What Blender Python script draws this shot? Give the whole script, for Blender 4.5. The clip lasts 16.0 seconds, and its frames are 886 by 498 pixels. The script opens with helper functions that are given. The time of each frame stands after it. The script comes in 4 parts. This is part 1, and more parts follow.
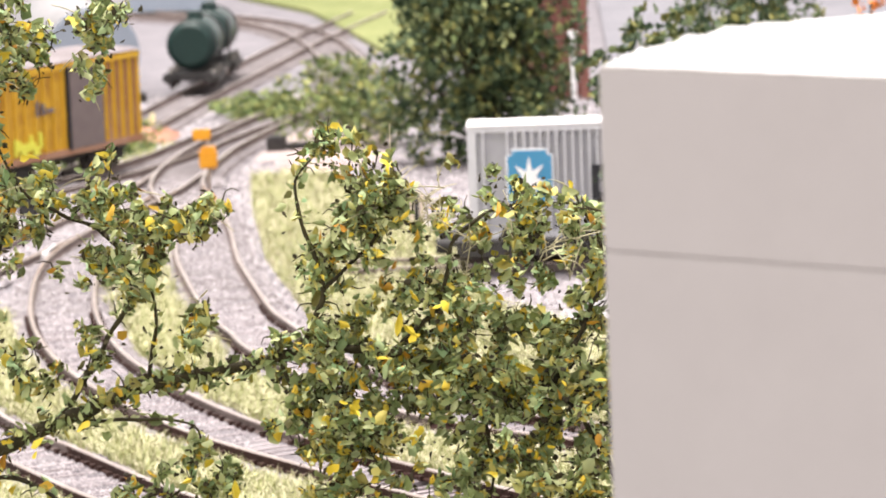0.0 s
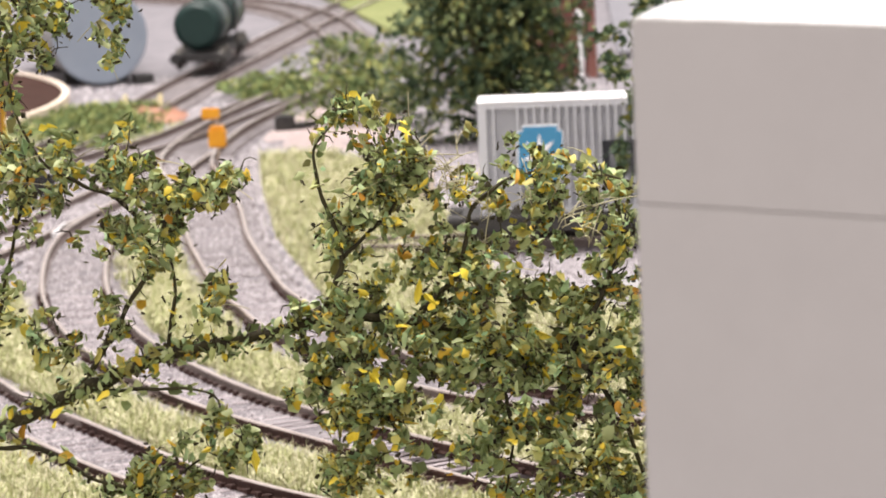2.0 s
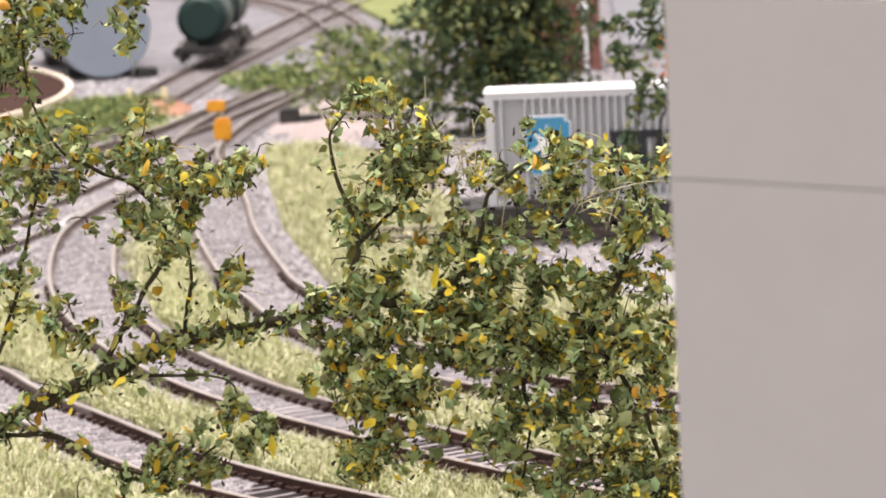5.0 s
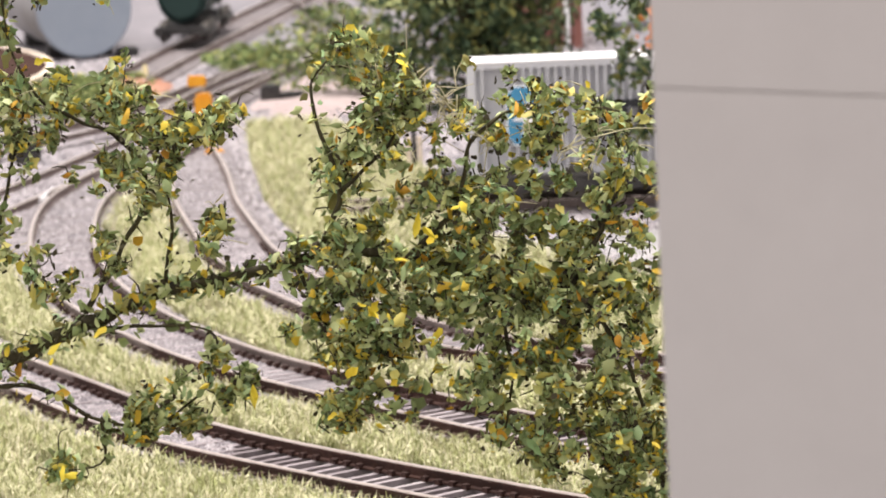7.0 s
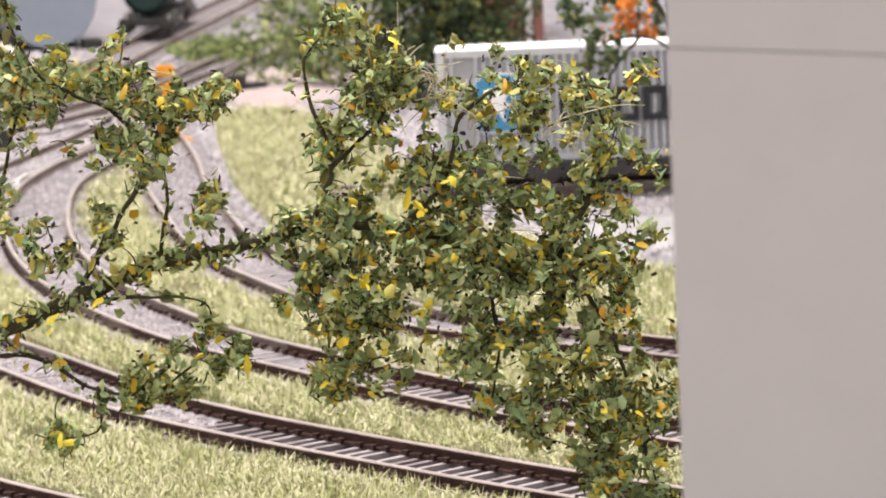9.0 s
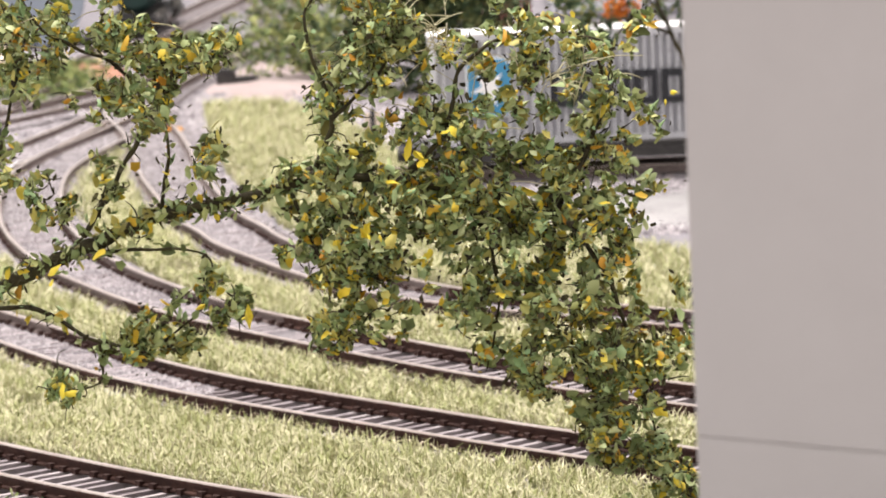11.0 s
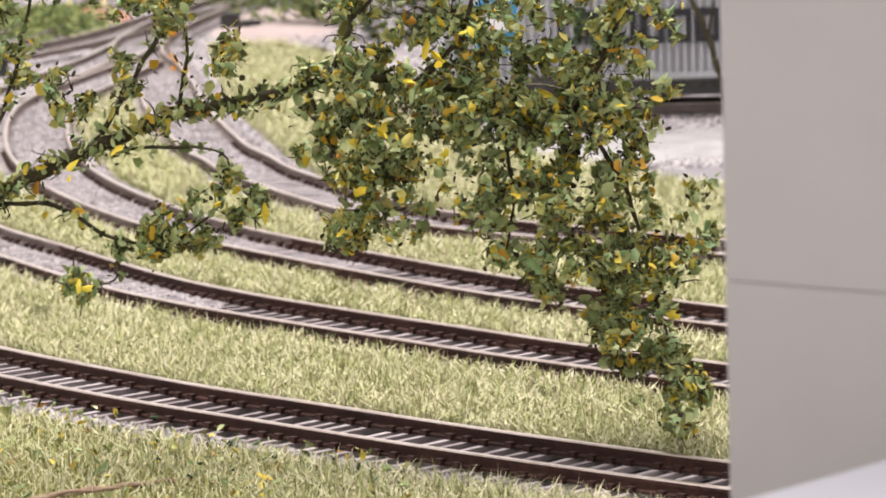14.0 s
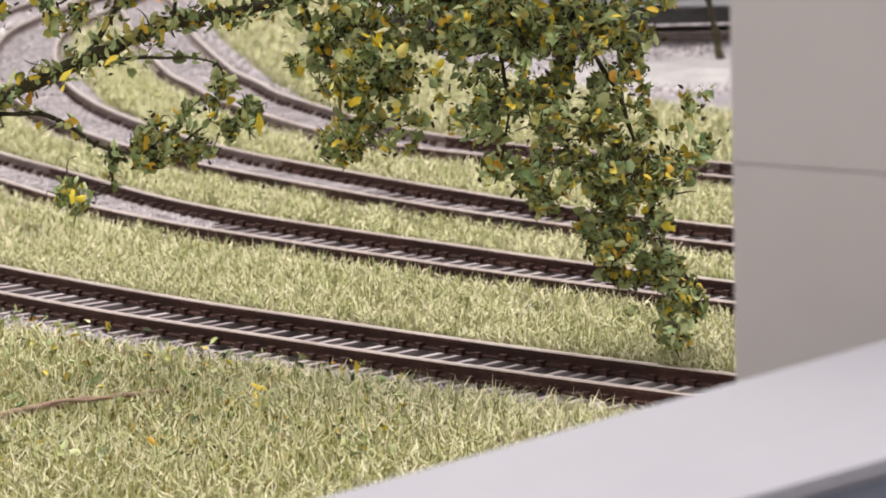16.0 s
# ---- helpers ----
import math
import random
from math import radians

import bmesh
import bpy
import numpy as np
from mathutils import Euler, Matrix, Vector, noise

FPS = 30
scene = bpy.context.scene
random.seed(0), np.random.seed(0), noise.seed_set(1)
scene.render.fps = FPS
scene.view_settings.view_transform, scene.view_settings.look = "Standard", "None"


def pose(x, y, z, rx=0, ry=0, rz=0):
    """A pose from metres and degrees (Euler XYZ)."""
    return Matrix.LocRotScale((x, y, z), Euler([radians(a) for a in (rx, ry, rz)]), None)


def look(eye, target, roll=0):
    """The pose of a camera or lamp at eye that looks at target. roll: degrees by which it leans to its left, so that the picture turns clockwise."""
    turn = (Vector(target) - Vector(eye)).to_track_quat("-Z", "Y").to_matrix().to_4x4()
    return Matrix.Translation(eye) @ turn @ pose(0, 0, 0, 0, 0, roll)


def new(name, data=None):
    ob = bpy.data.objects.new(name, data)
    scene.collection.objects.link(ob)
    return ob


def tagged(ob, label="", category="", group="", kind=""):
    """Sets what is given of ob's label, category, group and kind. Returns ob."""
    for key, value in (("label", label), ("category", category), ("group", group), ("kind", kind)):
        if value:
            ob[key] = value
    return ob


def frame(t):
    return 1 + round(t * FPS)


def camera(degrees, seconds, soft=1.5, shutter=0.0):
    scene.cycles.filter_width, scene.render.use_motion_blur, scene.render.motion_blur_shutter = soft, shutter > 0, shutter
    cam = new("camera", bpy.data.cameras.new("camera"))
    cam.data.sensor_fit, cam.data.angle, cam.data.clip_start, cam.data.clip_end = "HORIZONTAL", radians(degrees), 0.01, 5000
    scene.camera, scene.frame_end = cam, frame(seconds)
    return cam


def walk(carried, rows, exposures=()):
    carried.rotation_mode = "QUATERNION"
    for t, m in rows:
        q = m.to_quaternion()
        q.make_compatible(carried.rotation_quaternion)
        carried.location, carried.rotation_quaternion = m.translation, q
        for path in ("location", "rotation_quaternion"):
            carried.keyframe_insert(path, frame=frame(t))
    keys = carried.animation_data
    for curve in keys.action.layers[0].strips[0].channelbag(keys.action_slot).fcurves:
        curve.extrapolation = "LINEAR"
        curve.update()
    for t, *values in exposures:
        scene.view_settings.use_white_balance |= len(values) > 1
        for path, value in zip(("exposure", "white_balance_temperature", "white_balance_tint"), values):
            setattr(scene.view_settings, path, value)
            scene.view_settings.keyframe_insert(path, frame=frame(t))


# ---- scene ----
cam = camera(12.106, 16.0, soft=1.8)
PATH = [
    (0, (0.02909, -0.71698, 0.17251), (0.00238, 0.273, 0.03387), -2.202),
    (0.5, (0.02744, -0.71966, 0.17258), (0.00119, 0.27022, 0.03314), -2.187),
    (1, (0.02777, -0.71864, 0.17099), (0.00133, 0.27113, 0.03078), -2.296),
    (1.5, (0.02657, -0.72109, 0.17143), (-0.00017, 0.26846, 0.02976), -2.433),
    (2, (0.02619, -0.7177, 0.16968), (-0.00086, 0.27184, 0.028), -2.431),
    (2.5, (0.02553, -0.71825, 0.1707), (-0.00167, 0.2712, 0.02839), -2.523),
    (3, (0.02369, -0.72081, 0.17063), (-0.00287, 0.26859, 0.02787), -2.644),
    (3.5, (0.02284, -0.72093, 0.17028), (-0.0035, 0.26849, 0.02763), -2.642),
    (4, (0.02195, -0.71951, 0.1689), (-0.00406, 0.26994, 0.02643), -2.524),
    (4.2, (0.02334, -0.71898, 0.1696), (-0.00286, 0.27045, 0.027), -2.525),
    (6.5, (0.02159, -0.71445, 0.16069), (-0.00338, 0.27521, 0.01946), -2.578),
    (7, (0.02248, -0.71545, 0.15974), (0.00065, 0.27404, 0.01682), -2.664),
    (7.5, (0.01852, -0.72637, 0.16164), (0.00079, 0.26329, 0.01929), -2.482),
    (8, (0.01775, -0.73096, 0.15993), (0.0037, 0.25863, 0.01673), -2.385),
    (10.5, (0.01159, -0.73577, 0.15399), (0.00718, 0.25427, 0.0133), -2.526),
    (11, (0.01178, -0.73747, 0.14657), (0.00827, 0.25309, 0.00948), -2.494),
    (11.5, (0.01145, -0.73758, 0.14183), (0.01434, 0.2527, 0.00278), -2.414),
    (12, (0.00907, -0.73995, 0.13961), (0.01543, 0.25036, 0.0009), -2.119),
    (12.5, (0.00749, -0.74205, 0.13888), (0.01056, 0.24824, -0.00012), -1.901),
    (13, (0.00626, -0.74242, 0.13767), (0.0084, 0.24783, -0.00158), -1.773),
    (13.5, (0.00726, -0.74291, 0.13728), (0.00875, 0.24734, -0.00201), -1.737),
    (14, (0.00722, -0.74298, 0.13401), (0.00595, 0.24701, -0.00715), -1.693),
    (14.5, (0.0051, -0.74332, 0.13138), (0.00431, 0.24614, -0.01344), -1.742),
    (15, (0.00427, -0.74207, 0.12764), (0.00624, 0.2467, -0.0218), -1.587),
    (15.5, (0.00348, -0.74252, 0.12699), (0.00638, 0.24595, -0.02442), -1.533),
    (16, (0.00455, -0.74246, 0.12735), (0.00791, 0.24579, -0.02541), -1.543),
]
cam.data.dof.use_dof, cam.data.dof.focus_distance, cam.data.dof.aperture_fstop = True, 0.67, 108
walk(cam, [(t, look(eye, target, roll)) for t, eye, target, roll in PATH], [(0, 0.38), (0.6, 0.2), (1.5, 0.06), (3.5, 0.0), (12.5, 0.04), (14.5, -0.09), (16, -0.22)])

# ---- light ----
world = bpy.data.worlds.new("hall")
scene.world = world
world.use_nodes = True
bg = world.node_tree.nodes["Background"]
bg.inputs[0].default_value = (1.0, 0.94, 0.93, 1)
bg.inputs[1].default_value = 1.22
lamp_data = bpy.data.lights.new("hall_ceiling_light", "AREA")
lamp_data.shape, lamp_data.size, lamp_data.size_y, lamp_data.energy = "RECTANGLE", 2.2, 1.4, 122
lamp_data.color = (1.0, 0.935, 0.89)
lamp = new("hall_ceiling_light", lamp_data)
lamp.matrix_world = look((-0.3, 0.5, 2.2), (0.0, 0.3, 0.0))

RNG = np.random.default_rng(7)


# ---- materials ----
def material(name, ramp, scale=400.0, rough=0.8, metal=0.0, bump=0.3, detail=6.0, island=False, obj=False, spec=0.3, mix=0.5):
    """Noise-mixed colours (ramp: list of rgb), with fine relief; island/obj add a random shift per piece."""
    m = bpy.data.materials.new(name)
    m.use_nodes = True
    nt = m.node_tree
    b = nt.nodes["Principled BSDF"]
    tc = nt.nodes.new("ShaderNodeTexCoord")
    n1 = nt.nodes.new("ShaderNodeTexNoise")
    n1.inputs["Scale"].default_value, n1.inputs["Detail"].default_value = scale, detail
    n1.inputs["Roughness"].default_value = 0.65
    nt.links.new(tc.outputs["Object"], n1.inputs["Vector"])
    fac = n1.outputs["Fac"]
    n2 = nt.nodes.new("ShaderNodeTexNoise")
    n2.inputs["Scale"].default_value, n2.inputs["Detail"].default_value = scale * 0.11, 3.0
    nt.links.new(tc.outputs["Object"], n2.inputs["Vector"])
    mx = nt.nodes.new("ShaderNodeMath")
    mx.operation = "MULTIPLY_ADD"
    mx.inputs[1].default_value = 0.55
    nt.links.new(n2.outputs["Fac"], mx.inputs[0])
    half = nt.nodes.new("ShaderNodeMath")
    half.operation = "MULTIPLY"
    half.inputs[1].default_value = 0.45
    nt.links.new(fac, half.inputs[0])
    nt.links.new(half.outputs[0], mx.inputs[2])
    val = mx.outputs[0]
    if island or obj:
        r = nt.nodes.new("ShaderNodeNewGeometry" if island else "ShaderNodeObjectInfo")
        sc = nt.nodes.new("ShaderNodeMath")
        sc.operation = "MULTIPLY_ADD"
        sc.inputs[1].default_value = mix
        nt.links.new(r.outputs["Random Per Island" if island else "Random"], sc.inputs[0])
        keep = nt.nodes.new("ShaderNodeMath")
        keep.operation = "MULTIPLY"
        keep.inputs[1].default_value = 1 - mix
        nt.links.new(val, keep.inputs[0])
        nt.links.new(keep.outputs[0], sc.inputs[2])
        val = sc.outputs[0]
    cr = nt.nodes.new("ShaderNodeValToRGB")
    lo, hi = (0.3, 0.7) if not (island and mix > 0.8) else (0.0, 1.0)
    els = cr.color_ramp.elements
    els[0].position, els[1].position = lo, hi
    for k in range(len(ramp) - 2):
        els.new(lo + (hi - lo) * (k + 1) / (len(ramp) - 1))
    for e, c in zip(els, ramp):
        e.color = (*c, 1)
    nt.links.new(val, cr.inputs[0])
    nt.links.new(cr.outputs[0], b.inputs["Base Color"])
    b.inputs["Roughness"].default_value = rough
    b.inputs["Metallic"].default_value = metal
    b.inputs["Specular IOR Level"].default_value = spec
    if bump:
        bp = nt.nodes.new("ShaderNodeBump")
        bp.inputs["Strength"].default_value, bp.inputs["Distance"].default_value = bump, 0.0006
        nt.links.new(fac, bp.inputs["Height"])
        nt.links.new(bp.outputs[0], b.inputs["Normal"])
    return m


BALLAST = material("grey_gravel", [(.13, .12, .135), (.175, .165, .18), (.215, .20, .215), (.27, .255, .265)], 700, 0.95, bump=0.6)
STONES = material("gravel_stones", [(.10, .09, .10), (.26, .235, .25), (.36, .33, .34), (.50, .47, .48)], 300, 0.95, island=True, mix=0.9, bump=0)
BLADES = material("straw_green_grass", [(.29, .31, .125), (.41, .43, .215), (.54, .52, .315), (.68, .62, .45), (.47, .48, .26), (.59, .56, .37)], 60, 0.85, island=True, mix=0.8, bump=0, spec=0.2)
BLADES_OLIVE = material("olive_green_grass", [(.13, .12, .03), (.23, .22, .06), (.34, .31, .10), (.42, .34, .14), (.19, .19, .05), (.37, .34, .13)], 60, 0.85, island=True, mix=0.85, bump=0, spec=0.2)
BLADES_DRY = material("bleached_dry_grass", [(.46, .41, .30), (.58, .52, .39), (.66, .60, .48)], 60, 0.85, island=True, mix=0.85, bump=0, spec=0.2)
STEEL = material("worn_rail_steel", [(.42, .34, .30), (.58, .49, .44), (.74, .66, .60)], 500, 0.3, 1.0, bump=0.1)
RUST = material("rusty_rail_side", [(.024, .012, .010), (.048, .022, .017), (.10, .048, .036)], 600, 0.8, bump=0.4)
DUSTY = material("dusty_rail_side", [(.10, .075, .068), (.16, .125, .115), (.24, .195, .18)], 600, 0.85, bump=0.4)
SLEEPER = material("weathered_sleeper", [(.17, .14, .145), (.30, .26, .27), (.44, .39, .395)], 500, 0.85, obj=True, mix=0.3)
SLEEPER_FAR = material("dusty_sleeper", [(.14, .12, .12), (.20, .175, .175), (.27, .24, .24)], 500, 0.9)
LEAF = material("mixed_green_leaf", [(.08, .095, .035), (.26, .325, .12), (.47, .51, .24), (.16, .205, .07), (.57, .60, .31), (.235, .36, .165), (.145, .135, .04), (.55, .48, .12), (.35, .44, .21), (.21, .255, .095)], 90, 0.6, island=True, mix=0.97, bump=0, spec=0.35)
LEAF_GOLD = material("golden_leaf", [(.60, .44, .02), (.72, .56, .06), (.50, .24, .03), (.66, .52, .05), (.40, .34, .05)], 90, 0.6, island=True, mix=0.95, bump=0)
LEAF_YELLOW = material("bright_yellow_leaf", [(.62, .46, .02), (.74, .60, .06), (.68, .54, .04)], 90, 0.6, island=True, mix=0.95, bump=0)
LEAF_DARK = material("dark_green_leaf", [(.018, .036, .018), (.045, .075, .036), (.08, .115, .05), (.12, .15, .06), (.25, .23, .06)], 90, 0.7, island=True, mix=0.95, bump=0)
LEAF_PALE = material("pale_bush_leaf", [(.05, .08, .03), (.11, .155, .055), (.20, .25, .09), (.36, .35, .12)], 90, 0.8, island=True, mix=0.95, bump=0)
LEAF_RUST = material("orange_leaf", [(.5, .14, .02), (.62, .22, .03), (.4, .1, .02)], 90, 0.8, island=True, mix=0.95, bump=0)
BARK = material("mossy_bark", [(.018, .014, .010), (.05, .042, .022), (.085, .075, .035)], 700, 0.9, bump=0.9)
TWIG = material("reddish_dry_twig", [(.16, .10, .07), (.28, .19, .14), (.42, .32, .25)], 500, 0.9, bump=0.5)
STALK = material("dry_stalk", [(.36, .33, .2), (.5, .46, .3)], 300, 0.9, bump=0)
PLASTER = material("cream_painted_board", [(.445, .415, .395), (.47, .44, .418), (.49, .46, .438)], 120, 0.7, bump=0.05)
WHITE = material("white_board", [(.78, .77, .78), (.84, .83, .84)], 150, 0.6, bump=0.1)
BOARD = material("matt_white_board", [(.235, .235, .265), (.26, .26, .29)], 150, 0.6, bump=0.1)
SNOW = material("rough_white_roof", [(.62, .61, .61), (.70, .69, .69)], 300, 0.9, bump=0.8)
SLATE = material("blue_grey_cladding", [(.09, .11, .15), (.14, .165, .21), (.2, .22, .26)], 200, 0.7, bump=0.2)
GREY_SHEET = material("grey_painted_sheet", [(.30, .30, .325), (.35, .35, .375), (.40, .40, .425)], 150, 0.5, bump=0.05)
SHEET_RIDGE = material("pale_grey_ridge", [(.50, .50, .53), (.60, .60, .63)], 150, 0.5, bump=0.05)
LOGO_BLUE = material("blue_panel", [(.05, .22, .40), (.075, .28, .46)], 100, 0.5, bump=0)
INK = material("black_paint", [(.015, .016, .02), (.03, .03, .035)], 100, 0.6, bump=0)
BLACK = material("black_chassis", [(.012, .012, .014), (.03, .028, .028), (.06, .055, .05)], 400, 0.6, bump=0.3)
WHEEL = material("dark_wheel_steel", [(.05, .045, .04), (.12, .11, .1)], 400, 0.4, 0.8, bump=0.2)
GREEN = material("dark_green_tank_paint", [(.004, .016, .015), (.007, .026, .023), (.013, .038, .033)], 200, 0.4, bump=0.1, spec=0.4)
TANK_GREY = material("pale_grey_tank", [(.23, .225, .23), (.29, .285, .29)], 120, 0.5, bump=0.1)
TANK_BLUE = material("blue_grey_tank_end", [(.22, .255, .31), (.27, .305, .36)], 120, 0.5, bump=0.1)
YELLOW = material("weathered_yellow_paint", [(.30, .13, .02), (.50, .28, .02), (.62, .38, .03), (.56, .32, .02)], 130, 0.6, bump=0.3)
GREY_ROOF = material("dusty_lilac_grey_roof", [(.12, .10, .10), (.19, .165, .17), (.26, .235, .24)], 200, 0.8, bump=0.3)
RUST_ROOF = material("rusty_brown_roof", [(.16, .07, .04), (.30, .15, .09), (.4, .25, .18)], 200, 0.85, bump=0.4)
DOOR = material("dark_brown_grey_door", [(.10, .075, .075), (.145, .115, .115), (.18, .145, .14)], 200, 0.6, bump=0.2)
BLUE = material("faded_blue_wagon", [(.12, .19, .27), (.18, .26, .34), (.25, .32, .4)], 200, 0.6, bump=0.2)
LIME = material("lime_spray_paint", [(.55, .55, .03), (.7, .68, .1)], 300, 0.7, bump=0)
ORANGE = material("orange_enamel", [(.58, .22, .015), (.68, .31, .02), (.74, .38, .04)], 200, 0.5, bump=0.1)
IVORY = material("ivory_post", [(.75, .66, .34), (.85, .78, .5)], 200, 0.5, bump=0.1)
CLAY = material("orange_clay", [(.22, .10, .06), (.31, .15, .10), (.38, .22, .15)], 260, 0.95, bump=0.7)
PINK = material("pale_pink_plaster", [(.27, .215, .205), (.34, .275, .265), (.40, .34, .33)], 200, 0.95, bump=0.4)
BROWN = material("brown_deck", [(.030, .016, .013), (.048, .026, .021), (.07, .04, .033)], 200, 0.95, bump=0.3, spec=0.05)
CREAM = material("cream_rim", [(.62, .52, .42), (.74, .64, .54)], 200, 0.8, bump=0.2)
BRICK = material("red_brick", [(.13, .055, .045), (.20, .085, .07), (.25, .12, .10)], 500, 0.9, bump=0.5)
ASPHALT = material("lilac_grey_asphalt", [(.14, .138, .155), (.18, .176, .195), (.22, .215, .23)], 300, 0.95, bump=0.3)
LAWN = material("far_lawn", [(.13, .15, .05), (.19, .21, .08), (.25, .26, .11)], 200, 1.0, bump=0.6)
# Brown ballast, its near-black colour also standing in for shade between sleepers.
DARK_BED = material("shade_dark_brown_ballast", [(.007, .005, .005), (.015, .011, .011), (.035, .027, .026)], 900, 0.95, bump=0.9)
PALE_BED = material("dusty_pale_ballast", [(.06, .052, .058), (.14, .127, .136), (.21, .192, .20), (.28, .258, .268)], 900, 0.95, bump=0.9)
RUSTY_YELLOW = material("rusty_yellow_paint", [(.16, .07, .02), (.36, .18, .02), (.52, .30, .025), (.60, .37, .03)], 160, 0.7, bump=0.4)
MOSS = material("olive_weed_ground", [(.10, .11, .05), (.18, .19, .09), (.27, .26, .13), (.30, .27, .19)], 500, 1.0, bump=0.8)
CHALK = material("chalky_white_gravel", [(.22, .21, .215), (.31, .30, .30), (.39, .375, .375)], 700, 0.95, bump=0.8)


# ---- mesh helpers ----
def mesh_of(name, verts, faces, mats, index=None, smooth=False):
    me = bpy.data.meshes.new(name)
    me.from_pydata([tuple(v) for v in verts], [], [tuple(f) for f in faces])
    for m in mats if isinstance(mats, (list, tuple)) else [mats]:
        me.materials.append(m)
    if index is not None:
        me.polygons.foreach_set("material_index", index)
    if smooth:
        me.polygons.foreach_set("use_smooth", [True] * len(me.polygons))
    me.update()
    return me


def part(name, bm, mat, parent=None, label="", m=None, smooth=False):
    me = bpy.data.meshes.new(name)
    bmesh.ops.recalc_face_normals(bm, faces=bm.faces)
    bm.to_mesh(me)
    bm.free()
    me.materials.append(mat)
    if smooth:
        for p in me.polygons:
            p.use_smooth = len(p.vertices) == 4
    ob = new(name, me)
    if parent is not None:
        ob.parent = parent
    if m is not None:
        ob.matrix_basis = m
    return tagged(ob, label=label)


def box(x0, x1, y0, y1, z0, z1, bevel=0.0, bm=None):
    own = bmesh.new()
    bmesh.ops.create_cube(own, size=1)
    bmesh.ops.transform(own, verts=own.verts, matrix=Matrix.Translation(((x0 + x1) / 2, (y0 + y1) / 2, (z0 + z1) / 2)) @ Matrix.Diagonal((x1 - x0, y1 - y0, z1 - z0, 1)))
    if bevel:
        bmesh.ops.bevel(own, geom=own.edges[:], offset=bevel, segments=2, affect="EDGES")
    if bm is None:
        return own
    me = bpy.data.meshes.new("tmp")
    own.to_mesh(me)
    own.free()
    bm.from_mesh(me)
    bpy.data.meshes.remove(me)
    return bm


def cyl(r, length, m, bm=None, seg=24, r2=None, bevel=0.0):
    """A cylinder along its own z, centred, put at m."""
    own = bmesh.new()
    bmesh.ops.create_cone(own, cap_ends=True, segments=seg, radius1=r, radius2=r if r2 is None else r2, depth=length)
    if bevel:
        rims = [e for e in own.edges if any(len(f.verts) > 4 for f in e.link_faces)]
        bmesh.ops.bevel(own, geom=rims, offset=bevel, segments=3, affect="EDGES")
    bmesh.ops.transform(own, verts=own.verts, matrix=m)
    if bm is None:
        return own
    me = bpy.data.meshes.new("tmp")
    own.to_mesh(me)
    own.free()
    bm.from_mesh(me)
    bpy.data.meshes.remove(me)
    return bm


def empty(name, m, **tags):
    e = new(name)
    e.empty_display_size = 0.01
    e.matrix_basis = m
    return tagged(e, **tags)


def spline(points, step=0.002):
    """Points at even steps along a smooth curve through the given plan points."""
    p = np.array(points, float)
    p = np.vstack([2 * p[0] - p[1], p, 2 * p[-1] - p[-2]])
    out = []
    for a, b, c, d in zip(p[:-3], p[1:-2], p[2:-1], p[3:]):
        for s in np.linspace(0, 1, 40, endpoint=False):
            out.append(0.5 * (2 * b + (c - a) * s + (2 * a - 5 * b + 4 * c - d) * s * s + (3 * b - a - 3 * c + d) * s ** 3))
    out = np.array(out + [p[-2]])
    for _ in range(6):
        out[1:-1] = (out[:-2] + 2 * out[1:-1] + out[2:]) / 4
    run = np.r_[0, np.cumsum(np.linalg.norm(np.diff(out, axis=0), axis=1))]
    at = np.arange(0, run[-1], step)
    return np.stack([np.interp(at, run, out[:, k]) for k in range(out.shape[1])], 1)


def sideways(line):
    d = np.gradient(line, axis=0)
    d /= np.linalg.norm(d, axis=1)[:, None]
    return np.stack([d[:, 1], -d[:, 0]], 1)


def nearest(points, line):
    """Distance of many plan points from a plan line."""
    best = np.full(len(points), 9.0)
    for q in line[::2]:
        best = np.minimum(best, np.hypot(points[:, 0] - q[0], points[:, 1] - q[1]))
    return best


# ---- ground ----
g = bmesh.new()
bmesh.ops.create_grid(g, x_segments=8, y_segments=8, size=30)
ground = part("ground", g, BALLAST)
ground.location = (0, 20, 0)
tagged(ground, "grey lilac gravel layout ground around the tracks", "ground", kind="structure")

